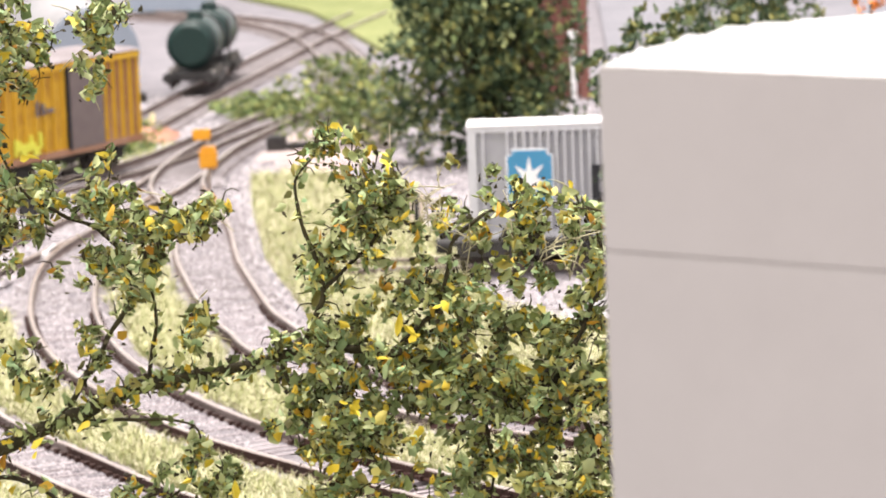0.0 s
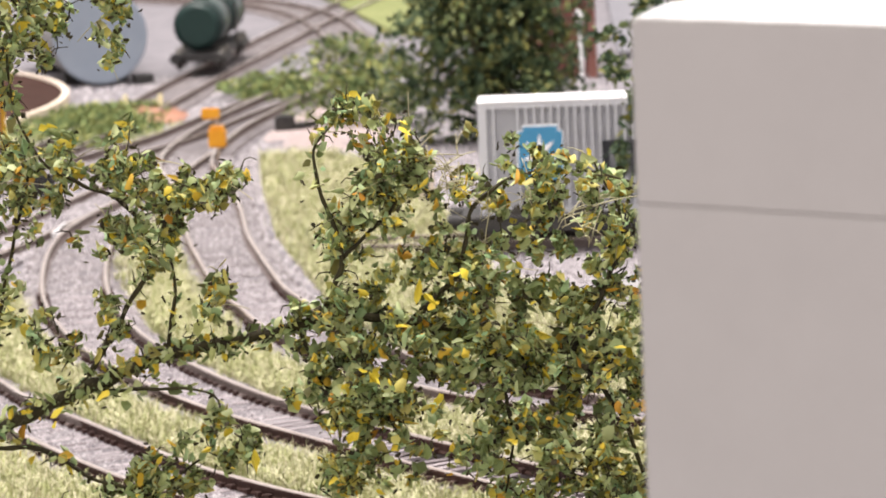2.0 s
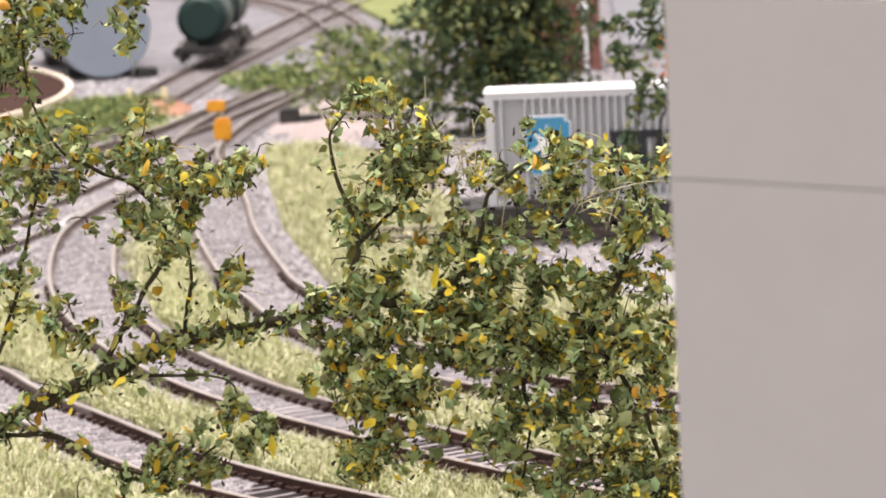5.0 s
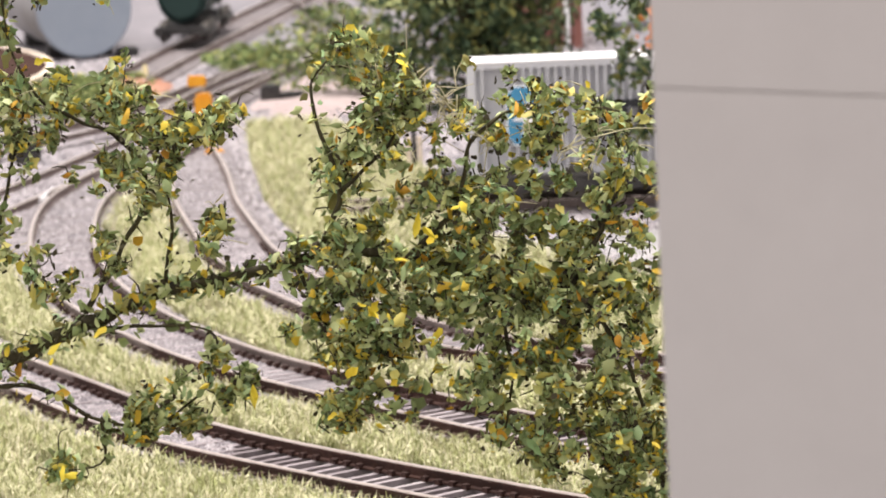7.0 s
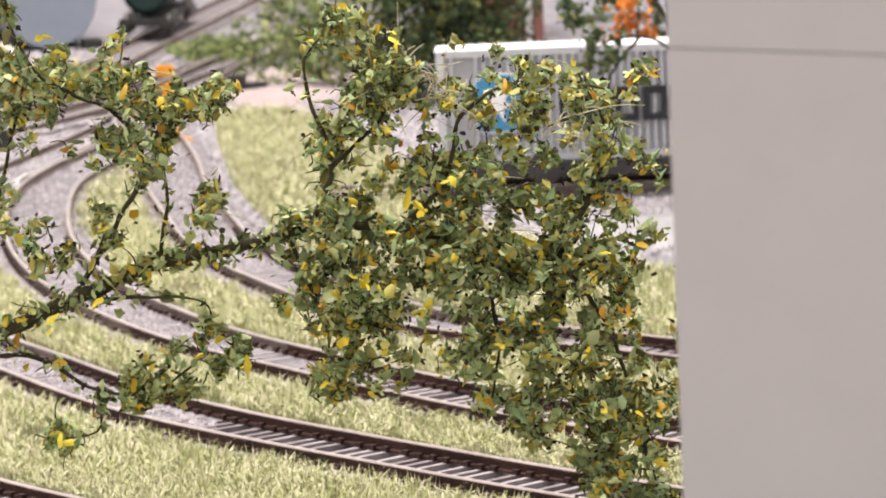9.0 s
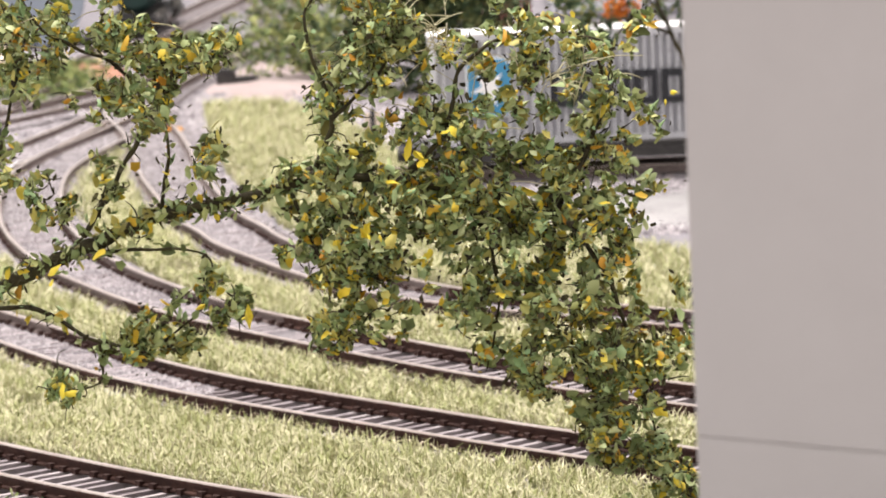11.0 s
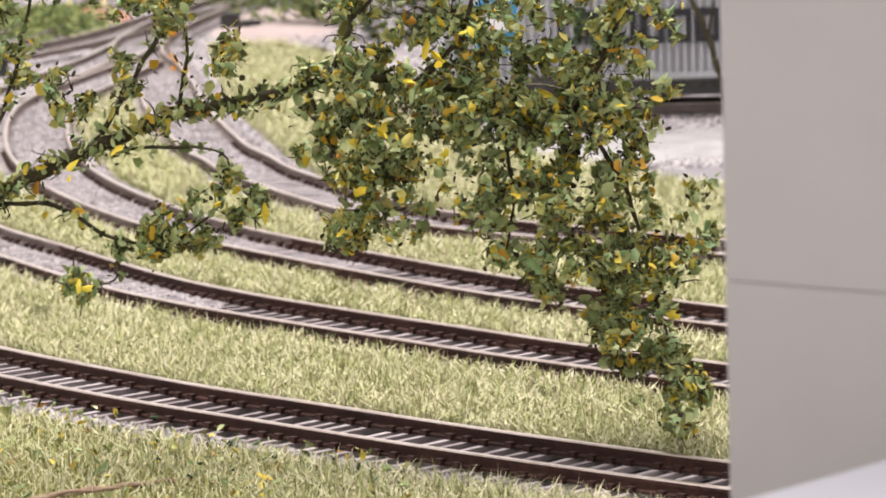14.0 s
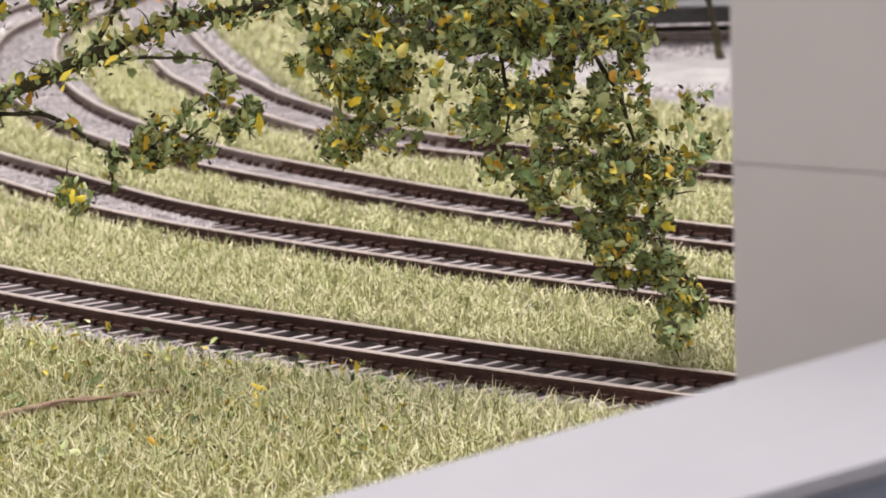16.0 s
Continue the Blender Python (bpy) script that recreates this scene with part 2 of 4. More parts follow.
# ---- tracks: the rail on the far or right side of each ----
RAILS = {
    "near_track": [(-.150, .20), (-.130, .14), (-.105, .09), (-.081, .054), (-.057, .024), (-.035, -.001), (-.014, -.022), (.005, -.041), (.025, -.060), (.051, -.083), (.09, -.115), (.15, -.16), (.25, -.23)],
    "second_track": [(-.150, .40), (-.142, .34), (-.125, .29), (-.107, .252), (-.095, .222), (-.078, .189), (-.054, .142), (-.035, .113), (-.014, .087), (.007, .063), (.034, .033), (.08, -.012), (.15, -.07), (.25, -.15)],
    "third_track": [(-.085, .63), (-.094, .57), (-.101, .52), (-.1025, .488), (-.1005, .445), (-.095, .392), (-.087, .347), (-.076, .304), (-.060, .259), (-.039, .213), (-.012, .170), (.015, .131), (.032, .109), (.062, .076), (.11, .03), (.2, -.05)],
    "fourth_track": [(-.060, .90), (-.076, .82), (-.087, .74), (-.088, .67), (-.078, .608), (-.070, .548), (-.0635, .487), (-.057, .443), (-.051, .406), (-.046, .378), (-.039, .352), (-.028, .312), (.007, .232), (.06, .178), (.12, .125), (.2, .06)],
    "siding": [(-.085, .76), (-.094, .66), (-.107, .59), (-.121, .524), (-.132, .475), (-.15, .40), (-.18, .31)],
    "back_track": [(-.17, 1.40), (-.116, 1.342), (-.086, 1.279), (-.066, 1.194), (-.052, 1.091), (-.047, 1.00), (-.053, .94), (-.068, .88), (-.085, .815), (-.098, .755), (-.108, .725), (-.123, .689), (-.140, .655), (-.17, .61), (-.22, .56)],
    "tank_track": [(-.05, 1.35), (-.075, 1.2), (-.095, 1.05), (-.108, .956), (-.120, .856), (-.130, .79), (-.142, .72)],
}
GAUGE, PITCH = 0.0174, 0.0046
CENTRES = {}


def sleeper_mesh(chairs):
    bm = box(-0.0145, 0.0145, -0.00062, 0.00062, 0, 0.0016)
    plain = len(bm.faces)
    if chairs:
        for x in (-0.0098, -0.0076, 0.0076, 0.0098):
            box(x - 0.0006, x + 0.0006, -0.0007, 0.0007, 0.0015, 0.0026, bm=bm)
    me = bpy.data.meshes.new("sleeper")
    bm.to_mesh(me)
    bm.free()
    me.materials.append(SLEEPER if chairs else SLEEPER_FAR)
    me.materials.append(RUST)
    for p in me.polygons:
        p.material_index = 0 if p.index < plain else 1
    return me


SLEEPER_NEAR, SLEEPER_PLAIN = sleeper_mesh(True), sleeper_mesh(False)


def rail(line, parent, bright=True):
    """A rail of foot, web and bright head swept along a plan line."""
    prof = [(-.0010, .0016), (.0010, .0016), (.0010, .0020), (.0003, .0022), (.0003, .0033), (.00062, .0034), (.00062, .00396), (.00046, .0042), (-.00046, .0042), (-.00062, .00396), (-.00062, .0034), (-.0003, .0033), (-.0003, .0022), (-.0010, .0020)]
    if not bright:
        prof = [(a * 0.5, z) for a, z in prof]
    n = sideways(line)
    k = len(prof)
    verts = [(q[0] + s[0] * a, q[1] + s[1] * a, z) for q, s in zip(line, n) for a, z in prof]
    faces, idx = [], []
    for i in range(len(line) - 1):
        for j in range(k):
            faces.append((i * k + j, i * k + (j + 1) % k, (i + 1) * k + (j + 1) % k, (i + 1) * k + j))
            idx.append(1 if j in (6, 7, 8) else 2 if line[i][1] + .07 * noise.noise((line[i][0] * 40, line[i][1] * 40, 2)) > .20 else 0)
    faces += [tuple(range(k))[::-1], tuple(range((len(line) - 1) * k, len(line) * k))]
    idx += [0, 0]
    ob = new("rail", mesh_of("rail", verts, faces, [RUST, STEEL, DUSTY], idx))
    ob.parent = parent
    return ob


def bed(line, parent, high, half, mat):
    """A low bank of ballast under a track, with ragged shoulders."""
    n = sideways(line)
    k = 9
    verts, faces = [], []
    for i, (q, s) in enumerate(zip(line, n)):
        for j in range(k):
            f = -1 + 2 * j / (k - 1)
            wob = 1 + 0.12 * noise.noise((q[0] * 300, q[1] * 300, f))
            z = high * (1 if abs(f) < 0.8 else 0.0) * (1 + 0.28 * noise.noise((q[0] * 1100, q[1] * 1100, f * 5))) - (0.0003 if abs(f) == 1 else 0)
            verts.append((q[0] + s[0] * f * half * wob, q[1] + s[1] * f * half * wob, z))
    for i in range(len(line) - 1):
        for j in range(k - 1):
            faces.append((i * k + j, i * k + j + 1, (i + 1) * k + j + 1, (i + 1) * k + j))
    ob = new("ballast_bed", mesh_of("ballast_bed", verts, faces, mat))
    ob.parent = parent
    return tagged(ob, kind="stuff")


def track(name, shift, lab, z=0.0, near=True, dark=99.0):
    r = spline(RAILS[name])
    side = sideways(r) * shift
    mid = r + side * GAUGE / 2
    CENTRES[name] = mid
    t = empty("railway_track", Matrix.Translation((0, 0, z)), label=lab, category="railway track", group="tracks of the yard", kind="structure")
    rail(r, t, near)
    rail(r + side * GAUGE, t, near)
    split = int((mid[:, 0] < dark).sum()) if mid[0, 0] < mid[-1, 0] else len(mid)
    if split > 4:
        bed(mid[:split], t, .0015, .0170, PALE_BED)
    # Beyond the split, the rails' shade is put into the bed's dark brown colour.
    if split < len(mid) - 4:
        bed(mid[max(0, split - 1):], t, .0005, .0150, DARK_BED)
    step = PITCH / 0.002
    d = np.gradient(mid, axis=0)
    i = 0.0
    pts = []
    while i < len(mid) - 1:
        pts.append(int(i))
        i += step
    rest_v, rest_f = [], []
    for q in pts:
        a = math.atan2(d[q, 1], d[q, 0]) - math.pi / 2 + RNG.normal(0, 0.012)
        if near and -0.17 < mid[q, 0] < 0.14:
            s = new("sleeper", SLEEPER_NEAR if mid[q, 1] < 0.4 else SLEEPER_PLAIN)
            s.parent = t
            s.matrix_basis = Matrix.Translation((mid[q, 0], mid[q, 1], RNG.normal(0, 0.00008))) @ Matrix.Rotation(a, 4, "Z")
        else:
            c, w = math.cos(a), math.sin(a)
            base = len(rest_v)
            for x in (-.0145, .0145):
                for y in (-.00115, .00115):
                    for zz in (0, .0016):
                        rest_v.append((mid[q, 0] + c * x - w * y, mid[q, 1] + w * x + c * y, zz))
            rest_f += [tuple(base + k for k in f) for f in ((0, 1, 3, 2), (4, 6, 7, 5), (0, 4, 5, 1), (2, 3, 7, 6), (1, 5, 7, 3))]
    if rest_v:
        ob = new("far_sleepers", mesh_of("far_sleepers", rest_v, rest_f, SLEEPER_FAR))
        ob.parent = t
        tagged(ob, kind="stuff")
    return t


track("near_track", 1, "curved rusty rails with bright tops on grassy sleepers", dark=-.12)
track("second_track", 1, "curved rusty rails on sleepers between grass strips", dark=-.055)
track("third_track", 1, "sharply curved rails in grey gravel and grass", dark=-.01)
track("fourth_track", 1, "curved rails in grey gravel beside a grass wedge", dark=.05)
track("siding", 1, "short siding of dull rails in gravel", -0.0004)
track("back_track", 1, "dull dusty rails curving round the yard behind", -0.0006, near=False)
track("tank_track", 1, "straight dusty rails under a green tank wagon", -0.0008, near=False)


# ---- grass, stones ----
def wander(x, y, s=30.0):
    return np.array([noise.noise((a * s, b * s, 0.3)) for a, b in zip(x, y)])


def grass_blades(name, pts, length, width, lab, mat=BLADES):
    n = len(pts)
    L = length * RNG.uniform(0.5, 1.25, n)
    turn, lean = RNG.uniform(0, 2 * np.pi, n), RNG.uniform(0.1, 0.95, n)
    ux, uy = np.cos(turn), np.sin(turn)
    face = turn + RNG.normal(np.pi / 2, 0.5, n)
    wx, wy = np.cos(face) * width, np.sin(face) * width
    v = np.zeros((n, 5, 3))
    z0 = -0.0002
    v[:, 0] = np.stack([pts[:, 0] - wx, pts[:, 1] - wy, np.full(n, z0)], 1)
    v[:, 1] = np.stack([pts[:, 0] + wx, pts[:, 1] + wy, np.full(n, z0)], 1)
    mx, my, mz = pts[:, 0] + ux * L * 0.35 * lean * 0.6, pts[:, 1] + uy * L * 0.35 * lean * 0.6, L * 0.55
    v[:, 2] = np.stack([mx + wx * 0.8, my + wy * 0.8, mz], 1)
    v[:, 3] = np.stack([mx - wx * 0.8, my - wy * 0.8, mz], 1)
    v[:, 4] = np.stack([pts[:, 0] + ux * L * lean, pts[:, 1] + uy * L * lean, L * (1 - 0.35 * lean)], 1)
    base = np.arange(n)[:, None] * 5
    quads = (base + [0, 1, 2, 3]).tolist()
    tris = (base + [3, 2, 4]).tolist()
    ob = new(name, mesh_of(name, v.reshape(-1, 3), quads + tris, mat))
    return tagged(ob, lab, "grass", kind="stuff")


def turf(points, dense, length, width, lab, gaps=0.012, mat=BLADES, widen=0.0):
    """Blades scattered over a plan polygon, kept off the tracks."""
    poly = np.array(points)
    lo, hi = poly.min(0), poly.max(0)
    n = int((hi[0] - lo[0]) * (hi[1] - lo[1]) * dense)
    p = RNG.uniform(lo, hi, (n, 2))
    inside = np.zeros(n, bool)
    for a, b in zip(poly, np.roll(poly, -1, 0)):
        cross = ((a[1] > p[:, 1]) != (b[1] > p[:, 1]))
        with np.errstate(divide="ignore", invalid="ignore"):
            inside ^= cross & (p[:, 0] < (b[0] - a[0]) * (p[:, 1] - a[1]) / (b[1] - a[1] + 1e-12) + a[0])
    p = p[inside]
    off = np.full(len(p), 9.0)
    for c in CENTRES.values():
        off = np.minimum(off, nearest(p, c))
    edge = gaps + 0.003 * wander(p[:, 0], p[:, 1], 120) + widen * np.clip((.01 - p[:, 0]) / .06, 0, 1)
    p = p[off > edge]
    p = p[wander(p[:, 0], p[:, 1], 60) > -0.62]
    return grass_blades("grass", p, length, width, lab, mat)


turf([(-.13, .20), (-.10, .10), (-.06, .03), (.0, -.035), (.11, -.14), (.2, -.21), (.2, -.11), (.1, -.03), (.0, .07), (-.06, .155), (-.1, .24), (-.13, .32)], 2940000, .0049, .00017, "straw green grass strip between two railway tracks", gaps=0.0142)
turf([(-.14, .37), (-.10, .23), (-.05, .135), (.0, .075), (.1, -.03), (.2, -.1), (.2, -.04), (.06, .08), (-.01, .17), (-.06, .26), (-.085, .345), (-.11, .43)], 2730000, .0048, .00017, "pale grass strip with dry tips between tracks", gaps=0.0142)
turf([(-.085, .42), (-.08, .34), (-.055, .25), (-.01, .17), (.06, .08), (.2, -.04), (.2, .05), (.06, .17), (-.01, .25), (-.04, .32), (-.055, .40), (-.066, .47), (-.075, .50)], 2520000, .0047, .00017, "pale yellow green grass between curved tracks", gaps=0.0145)
turf([(-.16, .12), (-.06, .0), (.0, -.06), (.12, -.16), (.2, -.22), (.2, -.32), (-.02, -.32), (-.16, -.12)], 2205000, .0057, .00017, "rough green and straw grass in front of the tracks", gaps=0.0215, widen=.005)
turf([(-.074, .70), (-.050, .705), (-.026, .64), (.0, .50), (.01, .40), (.06, .30), (.14, .2), (.25, .05), (.2, .05), (.05, .185), (-.012, .28), (-.036, .38), (-.056, .50), (-.066, .60)], 1470000, .0048, .00017, "yellow green grass wedge beside a curved track", gaps=0.0150)
turf([(-.101, .60), (-.084, .56), (-.076, .50), (-.070, .43), (-.064, .39), (-.053, .33), (-.062, .30), (-.078, .33), (-.088, .385), (-.103, .455), (-.106, .53)], 1300000, .0046, .00019, "pale grass tongue between two curved tracks", gaps=0.0118)
turf([(-.19, .45), (-.12, .36), (-.10, .30), (-.14, .33), (-.19, .40)], 1050000, .0050, .00017, "grass patch beside the curved tracks")
turf([(-.16, .05), (-.069, -.018), (-.028, -.050), (-.010, -.070), (-.030, -.090), (-.064, -.107), (-.16, -.12)], 900000, .0046, .00019, "olive green grass tuft carpet beside the near track", gaps=0.0215, mat=BLADES_OLIVE, widen=.005)
turf([(-.16, -.05), (-.03, -.085), (.04, -.15), (.2, -.26), (.2, -.32), (-.02, -.32), (-.16, -.12)], 700000, .0052, .00018, "olive and green grass in front of the tracks", gaps=0.0215, mat=BLADES_OLIVE)
turf([(-.06, -.03), (.0, -.075), (.06, -.13), (.09, -.17), (.03, -.15), (-.02, -.10)], 380000, .0050, .00015, "bleached dry grass along the near track", gaps=0.0195, mat=BLADES_DRY)
turf([(-.13, .20), (-.06, .03), (.0, -.035), (.11, -.14), (.13, -.12), (.0, .0), (-.06, .08), (-.12, .24)], 200000, .0050, .00014, "bleached dry blades between two railway tracks", gaps=0.0142, mat=BLADES_DRY)


def stones(points, n, size, lab, keep=None, z=0.0, clear=0.0):
    lo, hi = np.array(points[0]), np.array(points[1])
    p = RNG.uniform(lo, hi, (n, 2))
    if keep:
        off = np.full(n, 9.0)
        for c in CENTRES.values():
            off = np.minimum(off, nearest(p, c))
        p = p[(off < keep) & (off > clear)]
    n = len(p)
    s = size * RNG.uniform(0.5, 1.4, (n, 1))
    octa = np.array([(1, 0, 0), (0, 1, 0), (-1, 0, 0), (0, -1, 0), (0, 0, 1)], float)
    v = octa[None] * s[:, :, None] * RNG.uniform(0.6, 1.2, (n, 5, 3))
    a = RNG.uniform(0, 6.3, n)
    x = v[..., 0] * np.cos(a)[:, None] - v[..., 1] * np.sin(a)[:, None] + p[:, :1]
    y = v[..., 0] * np.sin(a)[:, None] + v[..., 1] * np.cos(a)[:, None] + p[:, 1:]
    v = np.stack([x, y, v[..., 2] * 0.8 + z], -1).reshape(-1, 3)
    base = np.arange(n)[:, None] * 5
    f = np.concatenate([base + t for t in ([0, 1, 4], [1, 2, 4], [2, 3, 4], [3, 0, 4])]).tolist()
    ob = new("gravel", mesh_of("gravel", v, f, STONES))
    return tagged(ob, lab, "gravel", kind="stuff")


stones([(-.16, .10), (-.04, .38)], 60000, .0007, "grey ballast stones between the sleepers", keep=.0150, z=.0012)
stones([(-.16, .36), (-.03, .70)], 50000, .0008, "grey ballast stones along the curved tracks", keep=.0150, z=.0012)
stones([(-.11, -.13), (.08, .10)], 62000, .0007, "dark and pale ballast crumbs along the near tracks", keep=.0262, clear=.0120, z=.0009)
stones([(-.16, .36), (.10, .75)], 30000, .0010, "loose grey gravel over the yard")
stones([(-.2, .72), (.05, 1.0)], 9000, .0010, "dusty grey gravel behind the yard")
stones([(-.0, .33), (.12, .47)], 9000, .0010, "pale gravel bed beside the container wagon")


# ---- leaves and trees ----
def leaf_mesh(name, pts, size, mat, parent, lab=""):
    """Small folded pointed leaves at the given places, with random turns."""
    n = len(pts)
    shape = np.array([(0, 0, -.10), (-.52, .0, .06), (-.36, -.27, .07), (-.02, -.38, .10), (.34, -.26, .07), (.56, .02, .0), (.32, .27, .07), (-.04, .37, .10), (-.38, .25, .07)])
    v = shape[None] * (size * RNG.uniform(0.4, 1.3, (n, 1, 1))) * RNG.uniform(0.5, 1.4, (n, 9, 3)) * np.stack([np.ones(n), RNG.uniform(0.55, 1.1, n), RNG.uniform(0.6, 1.8, n)], 1)[:, None]
    q = RNG.normal(size=(n, 4))
    q /= np.linalg.norm(q, axis=1)[:, None]
    w, x, y, z = q.T
    R = np.stack([1 - 2 * (y * y + z * z), 2 * (x * y - z * w), 2 * (x * z + y * w), 2 * (x * y + z * w), 1 - 2 * (x * x + z * z), 2 * (y * z - x * w), 2 * (x * z - y * w), 2 * (y * z + x * w), 1 - 2 * (x * x + y * y)], 1).reshape(n, 3, 3)
    v = np.einsum("nij,nkj->nki", R, v) + pts[:, None]
    base = np.arange(n)[:, None] * 9
    f = np.concatenate([base + [0, 1 + k, 1 + (k + 1) % 8] for k in range(8)]).tolist()
    ob = new(name, mesh_of(name, v.reshape(-1, 3), f, mat, smooth=True))
    ob.parent = parent
    return tagged(ob, lab, kind="stuff")


def limb_mesh(paths, name, parent, mat=BARK, seg=6):
    """Tapered tubes along 3D paths: list of (points, start radius, end radius)."""
    verts, faces = [], []
    for pts, r0, r1 in paths:
        line = spline(pts, 0.0012)
        if len(line) < 3:
            continue
        line = line + np.stack([0.00016 * np.sin(np.arange(len(line)) * f + f) for f in (0.9, 1.3, 1.1)], 1) * min(1, r0 / 0.0006)
        d = np.gradient(line, axis=0)
        d /= np.linalg.norm(d, axis=1)[:, None] + 1e-12
        base = len(verts)
        for i, (q, t) in enumerate(zip(line, d)):
            u = np.cross(t, (0.2, 1, 0.1))
            u /= np.linalg.norm(u) + 1e-12
            w = np.cross(t, u)
            r = (r0 + (r1 - r0) * i / (len(line) - 1)) * RNG.uniform(0.82, 1.18)
            for k in range(seg):
                a = 2 * math.pi * k / seg
                verts.append(q + r * (math.cos(a) * u + math.sin(a) * w))
        for i in range(len(line) - 1):
            for k in range(seg):
                faces.append((base + i * seg + k, base + i * seg + (k + 1) % seg, base + (i + 1) * seg + (k + 1) % seg, base + (i + 1) * seg + k))
        faces.append(tuple(base + k for k in range(seg))[::-1])
        faces.append(tuple(base + (len(line) - 1) * seg + k for k in range(seg)))
    ob = new(name, mesh_of(name, verts, faces, mat, smooth=True))
    ob.parent = parent
    return ob


def clump_points(clumps, y, deep, dense, hollow=0.5, spread=.0013, cut=-0.14):
    """Leaf places on many small sprigs that fill flattened clumps (x, z, half width, half height) round a plan depth y."""
    out = []
    for x, z, rx, rz in clumps:
        n = int(dense * rx * rz)
        m = max(5, n // 15)
        a, r = RNG.uniform(0, 2 * np.pi, m), RNG.uniform(0, 1, m) ** hollow
        bump = 1 + 0.22 * np.sin(3 * a + x * 900) + 0.15 * np.sin(5 * a + z * 700)
        c = np.stack([x + rx * r * bump * np.cos(a), y + RNG.normal(0, deep, m), z + rz * r * bump * np.sin(a)], 1)
        k = np.array([noise.noise((q[0] * 190, q[1] * 90, q[2] * 190)) for q in c])
        c = c[k > cut]
        if len(c):
            p = c[RNG.integers(0, len(c), int(n * len(c) / m))]
            way = RNG.normal(size=p.shape)
            out.append(p + way / np.linalg.norm(way, axis=1)[:, None] * RNG.uniform(0.1, 1.5, (len(p), 1)) * spread)
    return np.concatenate(out)


UPPER_LEFT = [(-0.0535, 0.1165, 0.0052, 0.0050), (-0.0602, 0.1200, 0.0054, 0.0058), (-0.0400, 0.1215, 0.0036, 0.0045), (-0.0605, 0.1090, 0.0056, 0.0088), (-0.0413, 0.1152, 0.0036, 0.0054), (-0.0561, 0.0920, 0.0094, 0.0058), (-0.0612, 0.0823, 0.0054, 0.0081), (-0.0436, 0.0915, 0.0081, 0.0063), (-0.0348, 0.0875, 0.0094, 0.0076), (-0.0415, 0.0796, 0.0089, 0.0054), (-0.0263, 0.0871, 0.0045, 0.0031), (-0.0267, 0.0717, 0.0036, 0.0045), (-0.0542, 0.0638, 0.0043, 0.0038), (-0.0630, 0.0678, 0.0036, 0.0054), (-0.0444, 0.0684, 0.0022, 0.0054)]
MIDDLE = [(-0.0065, 0.0971, 0.0058, 0.0049), (0.0023, 0.0954, 0.0089, 0.0045), (-0.0017, 0.0861, 0.0085, 0.0067), (-0.0075, 0.0773, 0.0045, 0.0063), (0.0073, 0.0857, 0.0089, 0.0076), (0.0122, 0.0755, 0.0107, 0.0076), (0.0233, 0.0850, 0.0085, 0.0067), (0.0323, 0.0846, 0.0076, 0.0058), (0.0364, 0.0745, 0.0054, 0.0085), (0.0210, 0.0715, 0.0107, 0.0076)]
CENTRAL = [(-0.0072, 0.0654, 0.0076, 0.0045), (0.0035, 0.0622, 0.0107, 0.0076), (0.0151, 0.0599, 0.0125, 0.0085), (0.0286, 0.0612, 0.0107, 0.0085), (0.0374, 0.0562, 0.0045, 0.0076)]
HANGING = [(-0.0078, 0.0527, 0.0067, 0.0076), (-0.0019, 0.0441, 0.0067, 0.0049), (0.0101, 0.0482, 0.0089, 0.0058), (0.0236, 0.0477, 0.0107, 0.0076), (0.0342, 0.0436, 0.0067, 0.0085), (0.0275, 0.0337, 0.0098, 0.0072), (0.0363, 0.0278, 0.0067, 0.0085), (0.0164, 0.0379, 0.0031, 0.0081), (0.0369, 0.0246, 0.0081, 0.0072), (0.0429, 0.0151, 0.0072, 0.0063), (0.0463, 0.0094, 0.0049, 0.0040), (0.0409, 0.0337, 0.0081, 0.0081), (0.0484, 0.0408, 0.0036, 0.0072)]
LOBES = [(-0.0088, 0.0561, 0.005, 0.0036), (-0.0043, 0.0527, 0.0055, 0.0045), (-0.0055, 0.0462, 0.005, 0.0045), (-0.0084, 0.0407, 0.0041, 0.0036), (-0.0008, 0.0479, 0.0036, 0.0041), (-0.0124, 0.0604, 0.0041, 0.0032), (0.0006, 0.0623, 0.0055, 0.0036), (0.0098, 0.0615, 0.0055, 0.0041), (0.0189, 0.0585, 0.0055, 0.0041), (0.0281, 0.0572, 0.0055, 0.0045), (0.0363, 0.0537, 0.005, 0.0041), (0.026, 0.0471, 0.0055, 0.005), (0.0286, 0.0395, 0.0055, 0.005), (0.033, 0.0319, 0.0055, 0.005), (0.0229, 0.0345, 0.0041, 0.0036), (0.0387, 0.0378, 0.0045, 0.0055), (0.0384, 0.0242, 0.005, 0.005), (0.0424, 0.0165, 0.0041, 0.0045), (0.0445, 0.0084, 0.0027, 0.0036), (0.035, 0.0182, 0.0036, 0.0036)]
